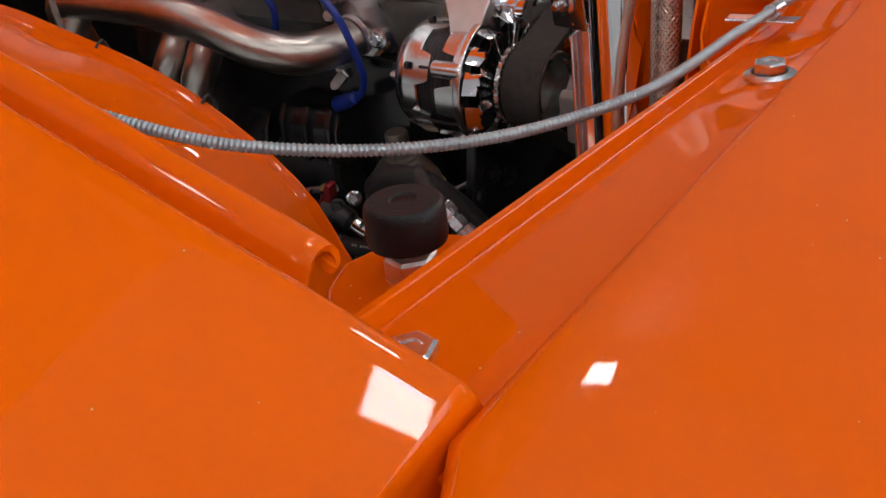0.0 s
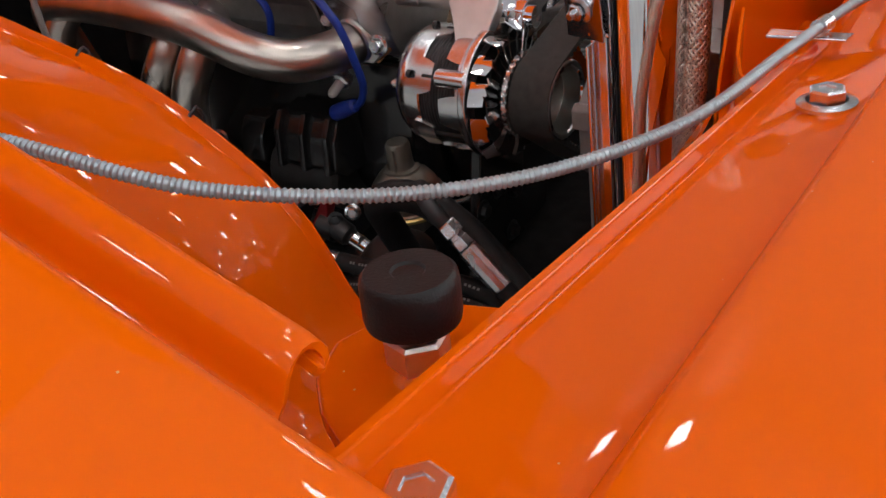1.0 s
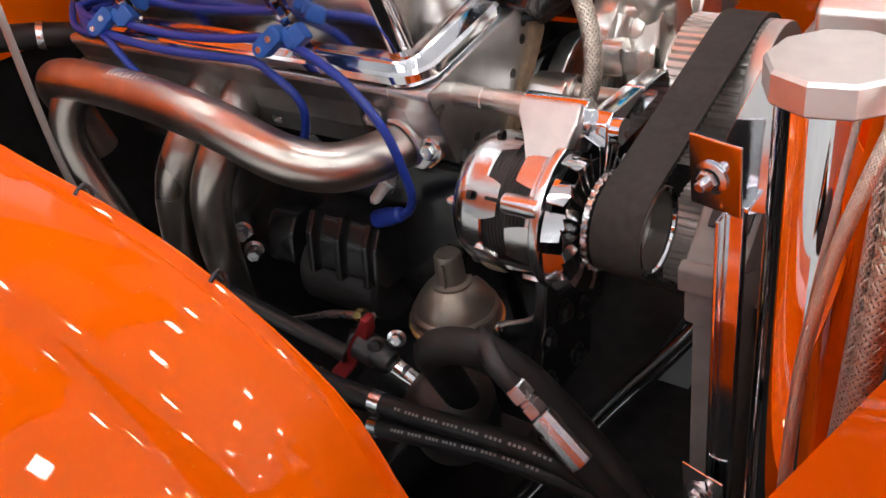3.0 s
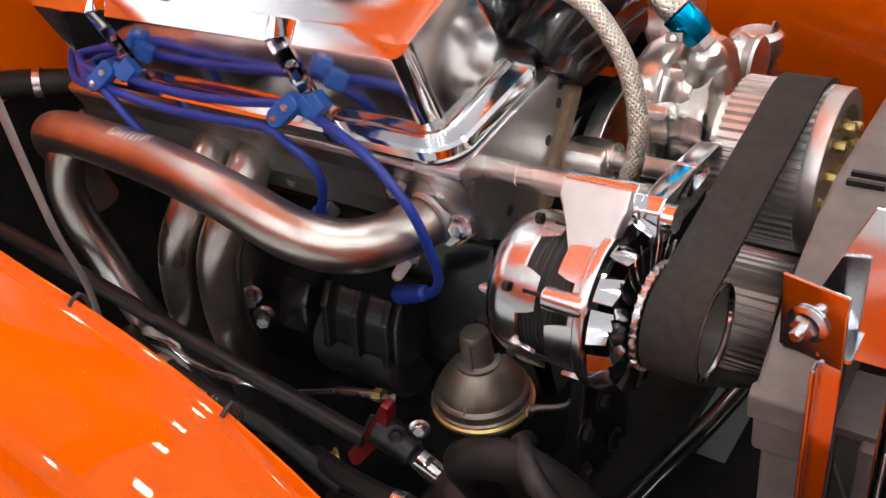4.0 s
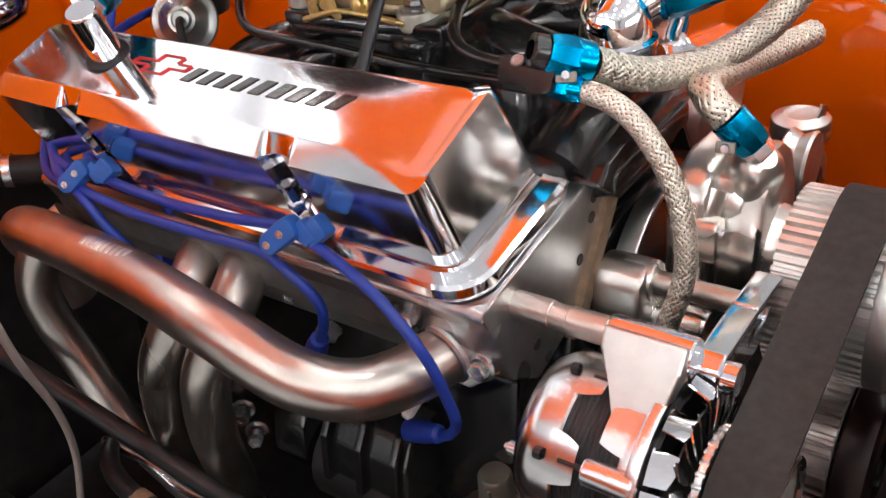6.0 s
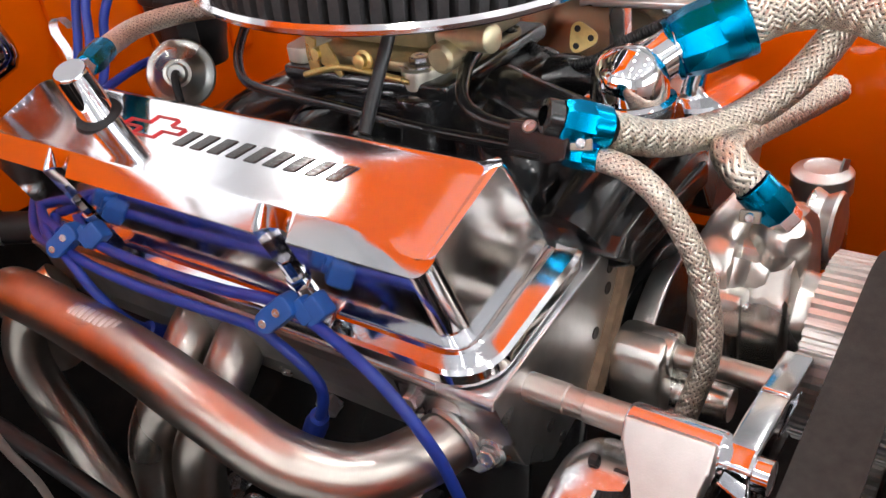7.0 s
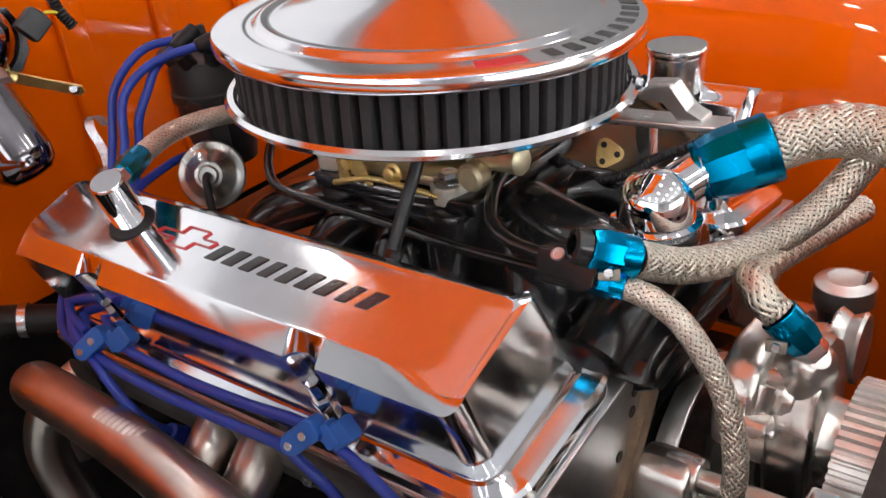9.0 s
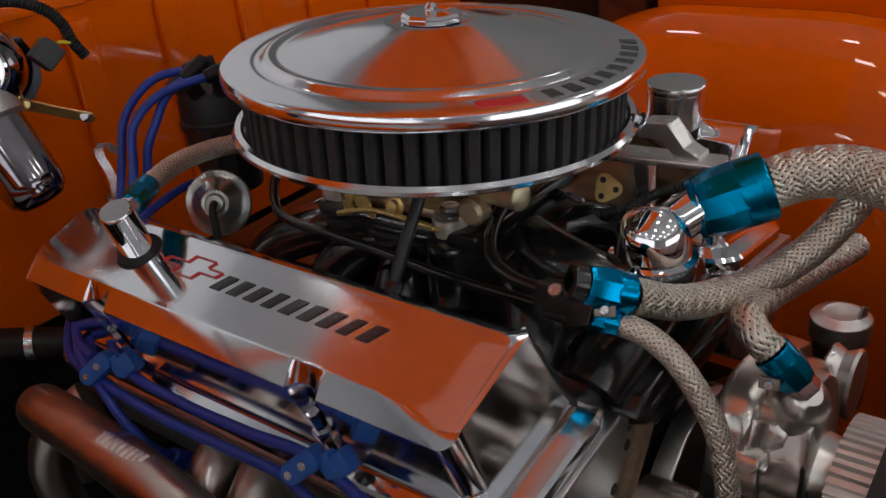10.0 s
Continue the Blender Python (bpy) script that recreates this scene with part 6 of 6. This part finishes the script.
# ---- lower engine bay ----
def lower_bay():
    t = thing("coolant_hose", "thick black rubber hose arching down to the radiator", "hose")
    part("hose", tube([(-0.552, 0.640, 0.46), (-0.553, 0.618, 0.515), (-0.546, 0.602, 0.548), (-0.526, 0.602, 0.562), (-0.5, 0.613, 0.556), (-0.468, 0.622, 0.53), (-0.43, 0.625, 0.49), (-0.38, 0.62, 0.44), (-0.33, 0.615, 0.38)], 0.0155, 22), RUBBER, t)
    t = thing("power_steering_hose", "black rubber hose with a long silver crimped fitting", "hose")
    a, b = V(-0.468, 0.60, 0.545), V(-0.412, 0.60, 0.487)
    part("crimp", turned([(0.0085, 0.03), (0.0105, 0.031), (0.0108, 0.036), (0.0108, 0.078), (0.0098, 0.081), (0, 0.081)], a, b - a, 12), STEEL, t, "fluted silver crimped ferrule", 20)
    part("nut", turned([(0.0095, 0.0), (0.0105, 0.002), (0.0105, 0.013), (0.008, 0.015), (0.008, 0.018), (0.0095, 0.019), (0.0095, 0.029), (0, 0.03)], a, b - a, 6), STEEL, t, "", 20)
    part("hose", tube([b, b + (b - a) * 0.5, b + (b - a) * 0.9 + V(0, 0.01, -0.02), b + (b - a) + V(0.0, 0.03, -0.08)], 0.0105, 16), RUBBER, t)
    part("upper_line", tube([a, a - (b - a) * 0.25, a - (b - a) * 0.5 + V(-0.01, 0.02, -0.01), a + V(-0.06, 0.06, -0.02)], 0.0085, 14), SATIN, t)
    for pts in ([(-0.74, 0.62, 0.44), (-0.667, 0.6, 0.461), (-0.586, 0.6, 0.464), (-0.507, 0.6, 0.474), (-0.44, 0.605, 0.47), (-0.38, 0.62, 0.43)], [(-0.72, 0.61, 0.40), (-0.627, 0.6, 0.428), (-0.54, 0.6, 0.447), (-0.47, 0.6, 0.458), (-0.40, 0.61, 0.44), (-0.36, 0.62, 0.39)]):
        t = thing("transmission_hose", "black rubber cooler hose with a pale print line and clamp", "hose", "cooler hoses")
        part("hose", tube(pts, 0.0098, 16), RUBBER, t)
        p = spline([V(*q) for q in pts], 0.004)
        i = len(p) // 3 if pts[0][1] == 0.62 else len(p) // 4
        part("clamp", turned([(0.0098, -0.006), (0.0108, -0.006), (0.0108, 0.006), (0.0098, 0.006)], p[i], p[i + 1] - p[i], 24), STEEL, t)
        bm = bmesh.new()
        for k in range(i + 6, min(len(p) - 12, i + 44)):
            if k % 5 == 4:
                continue
            d = (p[k + 1] - p[k]).normalized()
            n = (V(0.35, -0.6, 0.7) - d * V(0.35, -0.6, 0.7).dot(d)).normalized()
            s = d.cross(n)
            prism(bm, [(0, -0.0013), (0.0026, -0.0013), (0.0026, 0.0013), (0, 0.0013)], p[k] + n * 0.0098, d, s, 0.0004)
        tagged(part("print_line", bm, GREYINK, t, "row of small pale printed bars"), kind="stuff")
    t = thing("steering_shaft", "long dark steel steering shaft", "steering shaft")
    part("shaft", tube([(-1.28, 0.62, 0.59), (-1.117, 0.638, 0.541), (-0.92, 0.653, 0.481), (-0.717, 0.664, 0.432)], 0.0092, 16), SATIN, t)
    part("coupling", turned([(0.012, 0), (0.016, 0.002), (0.016, 0.025), (0.012, 0.027), (0, 0.027)], (-0.70, 0.668, 0.452), (1, 0, -0.3), 20), SATIN, t)
    part("joint", turned([(0.011, 0), (0.013, 0.003), (0.013, 0.02), (0.0095, 0.024), (0.0095, 0.04), (0, 0.041)], (-0.672, 0.66, 0.457), (1, 0.0, -0.5), 18), SATIN, t)
    part("bright_collar", turned([(0.0095, 0), (0.0098, 0.001), (0.0098, 0.024), (0.009, 0.026), (0, 0.026)], (-0.648, 0.66, 0.445), (1, 0.0, -0.55), 18), CHROME, t)
    t = thing("red_clamp", "dull red anodised clamp lever with steel bolts", "clamp")
    part("lever", plate([(-0.01, -0.004), (0.0, -0.009), (0.04, -0.008), (0.075, -0.006), (0.1, 0.004), (0.115, 0.012), (0.112, 0.02), (0.09, 0.014), (0.06, 0.008), (0.03, 0.008), (0.0, 0.009)], (-0.742, 0.67, 0.392), V(0.62, 0, 0.75), V(-0.75, 0, 0.62), 0.014, 0.003), REDLINK, t)
    part("bright_face", plate([(0.045, 0.0075), (0.095, 0.0155), (0.088, 0.02), (0.05, 0.012)], (-0.742, 0.668, 0.392), V(0.62, 0, 0.75), V(-0.75, 0, 0.62), 0.012, 0.001), CHROME, t)
    bolt_part(t, (-0.645, 0.666, 0.478), (0.5, -0.8, 0.3), 0.006, 0.008, STEEL)
    bolt_part(t, (-0.668, 0.66, 0.466), (0.5, -0.8, 0.3), 0.006, 0.008, SATIN)
    bolt_part(t, (-0.76, 0.66, 0.39), (-0.5, -0.8, 0.3), 0.006, 0.01, GOLD)
    t = thing("brake_line", "bright bent steel line low in the bay", "line", "steel lines")
    part("line", tube([(-0.84, 0.70, 0.41), (-0.80, 0.7, 0.428), (-0.76, 0.7, 0.445), (-0.705, 0.7, 0.46)], 0.0045, 12), STEEL, t)
    bolt_part(t, (-0.715, 0.7, 0.458), (-0.9, 0, -0.25), 0.007, 0.014, GOLD, "fitting", "gold tube nut", False)
    t = thing("brake_line", "bright bent steel line along the frame rail", "line", "steel lines")
    part("line", tube([(-1.08, 0.665, 0.435), (-1.041, 0.662, 0.441), (-0.985, 0.66, 0.447), (-0.964, 0.66, 0.436), (-0.919, 0.66, 0.436), (-0.872, 0.66, 0.443), (-0.84, 0.67, 0.44)], 0.0045, 12), STEEL, t)
    p = bpy.data.objects["fuel_pump"]
    part("outlet_line", tube([(-0.60, 0.765, 0.434), (-0.585, 0.768, 0.442), (-0.562, 0.77, 0.452), (-0.548, 0.77, 0.466), (-0.546, 0.775, 0.49)], 0.0042, 12), STEEL, p)
    bolt_part(p, (-0.605, 0.764, 0.432), (0.9, 0.05, 0.3), 0.0075, 0.014, STEEL, "fitting", "", False)
    part("rim", turned([(0.048, -0.006), (0.051, -0.005), (0.0515, -0.001), (0.049, 0.001)], (-0.645, 0.762, 0.438), (0, 0, 1), 48), GOLD, p, "yellow passivated crimped rim")
    part("seam", tube([(-0.6405, 0.7455, 0.513), (-0.6405, 0.745, 0.479), (-0.639, 0.741, 0.476), (-0.637, 0.723, 0.458), (-0.636, 0.716, 0.444)], 0.0016, 8), BRONZE, p)
    t = thing("starter_motor", "black starter motor low on the engine block", "starter")
    part("body", turned([(0, 0), (0.04, 0), (0.044, 0.004), (0.044, 0.105), (0.038, 0.11), (0, 0.11)], (-0.83, 0.765, 0.455), XP, 28), DARK, t)
    part("mount", strip([(0.715, 0.49), (0.722, 0.525), (0.735, 0.545), (0.775, 0.55), (0.775, 0.47), (0.73, 0.475)], -0.80, -0.705, 0.004), BLACK, t)
    for x in (-0.79, -0.752, -0.715):
        part("mount_rib", strip([(0.708, 0.486), (0.716, 0.532), (0.73, 0.552), (0.74, 0.55), (0.74, 0.48)], x - 0.004, x + 0.004, 0.0015), BLACK, t)
    part("mount_foot", strip([(0.72, 0.475), (0.728, 0.51), (0.74, 0.528), (0.765, 0.53), (0.765, 0.465)], -0.87, -0.83, 0.005), BLACK, t)
    for q in ((-0.922, 0.735, 0.49), (-0.911, 0.735, 0.466)):
        bolt_part(t, q, (0.6, -0.7, 0.1), 0.0075, 0.02, STEEL)
    t = thing("horn", "chrome rimmed black horn trumpet", "horn")
    ax = V(-0.80, -0.20, 0.52)
    o = V(-0.226, 0.340, 0.690)
    part("bell", turned([(0.0, -0.034), (0.008, -0.034), (0.0125, -0.026), (0.018, -0.016), (0.027, -0.007), (0.036, -0.0015), (0.0385, 0.0003), (0.0393, -0.001), (0.038, -0.003), (0.029, -0.0095), (0.0205, -0.019), (0.0155, -0.03), (0.013, -0.046), (0, -0.048)], o, ax, 48), BLACK, t, "glossy black flared bell")
    part("rim", turned([(0.0375, 0.0008), (0.0392, 0.0014), (0.0402, 0.0), (0.0393, -0.0018), (0.0375, -0.001)], o, ax, 64), CHROME, t, "bright rolled rim")
    part("body", turned([(0, 0.0), (0.03, 0.0), (0.036, 0.002), (0.0385, 0.006), (0.0385, 0.012), (0.035, 0.0165), (0.02, 0.018), (0.019, 0.0195), (0, 0.0195)], (-0.188, 0.372, 0.670), V(-0.2, -0.25, 1), 40), PLASTIC, t)
    t = thing("frame_rail", "black painted frame rail along the bay", "frame rail")
    part("rail", strip([(0.50, 0.22), (0.62, 0.22), (0.62, 0.285), (0.60, 0.295), (0.52, 0.295), (0.50, 0.285)], -1.3, -0.15, 0.004), DARK, t)
    part("crossmember", plate([(0.5, -0.06), (1.5, -0.06), (1.5, 0.06), (0.5, 0.06)], (-0.72, 0, 0.29), (0, 1, 0), (1, 0, 0), 0.08, 0.01), BLACK, t)
    part("sway_bar", tube([(-0.56, 0.60, 0.27), (-0.53, 0.85, 0.26), (-0.50, 1.0, 0.26), (-0.47, 1.2, 0.26)], 0.012, 14), BLACK, t, "black sway bar")
    t = thing("steering_box", "dark cast steering gear box with bolts", "steering box")
    part("box", turned([(0, 0), (0.035, 0.0), (0.042, 0.01), (0.042, 0.06), (0.03, 0.075), (0.022, 0.08), (0, 0.08)], (-0.575, 0.655, 0.395), (0.1, -0.25, 1), 24), DARK, t)
    part("arm", block((-0.64, 0.63, 0.39), (-0.5, 0.68, 0.42), 0.01), DARK, t)
    t = thing("engine_front_cover", "black accessory bracketry with exposed bolts below the alternator", "bracket")
    part("plate", strip([(0.72, 0.38), (0.83, 0.38), (0.85, 0.52), (0.80, 0.56), (0.76, 0.54)], -0.54, -0.525, 0.003), BLACK, t)
    for y, z in ((0.74, 0.41), (0.80, 0.40), (0.78, 0.47), (0.745, 0.46), (0.815, 0.45), (0.83, 0.50)):
        bolt_part(t, (-0.525, y, z), XP, 0.008, 0.008, SATIN)
    t = thing("transmission_hose", "black rubber hose with a copper band and printed bars", "hose", "cooler hoses")
    pts = [(-1.06, 0.66, 0.44), (-1.0, 0.63, 0.485), (-0.96, 0.61, 0.503), (-0.921, 0.60, 0.505), (-0.877, 0.60, 0.494), (-0.829, 0.60, 0.489), (-0.77, 0.605, 0.47), (-0.70, 0.61, 0.43)]
    part("hose", tube(pts, 0.009, 16), RUBBER, t)
    part("band", turned([(0.009, -0.007), (0.0102, -0.007), (0.0102, 0.007), (0.009, 0.007)], (-0.905, 0.60, 0.5015), (0.97, 0, -0.2), 24), CORK, t, "dull brown band")
    p = spline([V(*q) for q in pts], 0.004)
    bm = bmesh.new()
    for k in range(44, 66):
        if k % 4 == 3:
            continue
        d = (p[k + 1] - p[k]).normalized()
        n = (V(0.35, -0.6, 0.7) - d * V(0.35, -0.6, 0.7).dot(d)).normalized()
        prism(bm, [(0, -0.0014), (0.0026, -0.0014), (0.0026, 0.0014), (0, 0.0014)], p[k] + n * 0.009, d, d.cross(n), 0.0004)
    tagged(part("print_line", bm, GREYINK, t, "row of small pale printed bars"), kind="stuff")
    t = near_apron
    for x, z in ((-0.70, 0.745), (-0.58, 0.708)):
        part("edge_clip", tube([(x, 0.456, z - 0.012), (x, 0.4595, z - 0.002), (x - 0.002, 0.457, z + 0.0065), (x - 0.003, 0.449, z + 0.002)], 0.0016, 10), SATIN, t, "black spring edge clip")


lower_bay()


# ---- accessories right of the engine ----
def accessories():
    cap = thing("oil_filler_cap", "tall chrome oil filler breather on the far valve cover", "breather")
    part("can", turned([(0.016, -0.014), (0.016, 0.0), (0.0235, 0.0), (0.0258, 0.003), (0.0268, 0.034), (0.0265, 0.0355), (0.0283, 0.037), (0.0286, 0.039), (0.0286, 0.042), (0.0275, 0.0435), (0, 0.0435)], (-0.716, 1.19, 0.838), (0.03, 0.0, 1), 40), SATINPOLISH, cap)
    t = thing("throttle_bracket", "bare aluminium throttle cable bracket", "bracket")
    part("arm", plate([(-0.02, 0.0), (-0.016, 0.008), (0.008, 0.010), (0.022, -0.012), (0.036, -0.016), (0.036, -0.022), (0.016, -0.022), (0.002, -0.004), (-0.02, -0.006)], (-0.676, 1.08, 0.876), (1, 0, 0), (0, 0, 1), 0.022, 0.0015), CAST, t)
    part("foot", plate([(-0.045, -0.014), (0.05, -0.014), (0.056, 0.0), (0.05, 0.014), (-0.045, 0.014)], (-0.675, 1.075, 0.853), (1, 0.1, 0), (0, 1, 0), 0.006, 0.0015), CAST, t)
    part("post", block((-0.70, 1.07, 0.80), (-0.685, 1.085, 0.852), 0.002), CAST, t)
    bolt_part(t, (-0.692, 1.068, 0.884), (-0.6, -0.6, 0.5), 0.006, 0.01, STEEL)
    t = thing("brake_fluid_cap", "brushed aluminium round reservoir cap", "reservoir cap")
    part("cap", turned([(0.0, -0.012), (0.029, -0.012), (0.0305, -0.010), (0.0305, 0.009), (0.029, 0.011), (0.019, 0.0155), (0.0175, 0.0155), (0.016, 0.0145), (0, 0.0145)], (-0.558, 1.25, 0.622), (0.0, 0.0, 1), 48), BRUSHED, t)
    part("stem", turned([(0.03, -0.09), (0.0295, -0.036), (0.026, -0.03), (0.0255, -0.012), (0, -0.012)], (-0.558, 1.25, 0.622), (0, 0, 1), 20), MACHINED, t)
    t = thing("reservoir_strap", "flat steel strap beside the reservoir", "strap")
    part("strap", plate([(-0.03, -0.05), (0.0, -0.06), (0.03, 0.045), (0.02, 0.05)], (-0.545, 1.23, 0.60), (0.3, 0.9, 0), (0, 0, 1), 0.003, 0.0006), CAST, t)
    for k in range(10):
        a = 2 * math.pi * k / 10 + 0.2
        p = V(-0.4055, WP.y + 0.044 * math.cos(a), WP.z + 0.044 * math.sin(a))
        part("pulley_bolt", turned([(0.0055, 0), (0.0055, 0.007), (0.0036, 0.0075), (0.0036, 0.0095), (0.0052, 0.010), (0.0052, 0.0175), (0.003, 0.019), (0, 0.019)], p, XP, 6), GOLD, wpp, "yellow plated bolt and nut", 25)
    t = thing("idler_pulley", "small bright idler pulley beside the water pump", "pulley", "belt pulleys")
    part("rim", turned([(0, -0.53), (0.03, -0.53), (0.032, -0.528), (0.027, -0.518), (0.032, -0.508), (0.03, -0.505), (0, -0.505)], (0, 1.10, 0.66), XP, 32), CAST, t)


accessories()


def hose_clamp_screws():
    for o, ax, p in (((-0.629, 0.885, 0.815), (0.3, -0.7, 0.6), "bypass_hose"), ((-0.535, 0.957, 0.742), (0.15, -0.95, 0.3), "pump_hose")):
        h = bpy.data.objects[p]
        d, u, v = axes(ax)
        part("clamp_housing", plate([(-0.0075, -0.0045), (0.0075, -0.0045), (0.0075, 0.0045), (-0.0075, 0.0045)], Vector(o) + d * 0.002, u, v, 0.005, 0.001), BRONZE, h, "steel clamp screw housing")
        part("clamp_screw", turned([(0.0036, 0), (0.0038, 0.002), (0.003, 0.0035), (0, 0.0035)], Vector(o) + d * 0.0045, d, 16), STEEL, h)


hose_clamp_screws()


# ---- things at the bay's front corner ----
def front_corner():
    for r, pts, m, lab in ((0.0035, [(-0.214, 0.556, 0.875), (-0.220, 0.535, 0.845), (-0.2275, 0.529, 0.8145), (-0.2356, 0.528, 0.778), (-0.242, 0.527, 0.736), (-0.2445, 0.527, 0.70), (-0.246, 0.526, 0.62), (-0.246, 0.525, 0.54)], WOVEN, "thin braided stainless line beside the radiator"), (0.0078, [(-0.216, 0.575, 0.88), (-0.2172, 0.562, 0.8324), (-0.2177, 0.56, 0.797), (-0.2176, 0.558, 0.765), (-0.2189, 0.555, 0.72), (-0.222, 0.55, 0.64), (-0.224, 0.545, 0.56)], WOVEN, "thick braided stainless line beside the radiator")):
        t = thing("braided_line", lab, "braided line", "braided lines")
        part("liner", tube(pts, r * 0.93, 14), DARK, t, "dark liner under the braid")
        tagged(part("braid", woven(pts, r, 12), m, t, "woven stainless wire braid", 80), kind="stuff")
    t = thing("dark_conduit", "dark conduit behind the braided lines", "conduit")
    part("conduit", tube([(-0.20, 0.60, 0.86), (-0.20, 0.585, 0.75), (-0.20, 0.56, 0.6)], 0.012, 14), DARK, t)
    t = thing("cable_clip", "plated steel spring clip holding the cable", "clip")
    part("band", turned([(0.0026, -0.006), (0.0042, -0.006), (0.0042, 0.006), (0.0026, 0.006)], (-0.1275, 0.474, 0.815), (0.1, 1, -0.1), 20), STEEL, t)
    part("wing", plate([(-0.02, -0.006), (0.016, -0.007), (0.018, 0.006), (-0.02, 0.007)], (-0.132, 0.474, 0.8095), (1, 0.1, 0), (-0.1, 1, -0.15), 0.0014, 0.0004), STEEL, t)
    t = thing("radiator_baffle", "orange pressed baffle panel in front of the radiator", "baffle panel")
    part("panel", plate([(0.506, 0.45), (0.506, 0.72), (0.512, 0.757), (0.523, 0.785), (0.552, 0.835), (0.60, 0.85), (1.45, 0.85), (1.45, 0.45)], (-0.189, 0, 0), (0, 1, 0), (0, 0, 1), 0.002, 0.0006), ORANGE, t)
    side = [(-0.186, 0.54), (-0.178, 0.51), (-0.169, 0.478), (-0.160, 0.455), (-0.148, 0.437), (-0.1345, 0.42)]
    part("side_wall", sheet(bmesh.new(), [[V(x, y, z) for z in (0.795, 0.79, 0.7, 0.6, 0.5)] for x, y in side], 0.0015), ORANGE, t)
    part("shelf", plate([(-0.1355, 0.43), (-0.1355, 0.70), (-0.188, 0.70), (-0.188, 0.515), (-0.172, 0.462)], (0, 0, 0.797), (1, 0, 0), (0, 0.99, -0.1), 0.002, 0.0006), ORANGE, t)


front_corner()
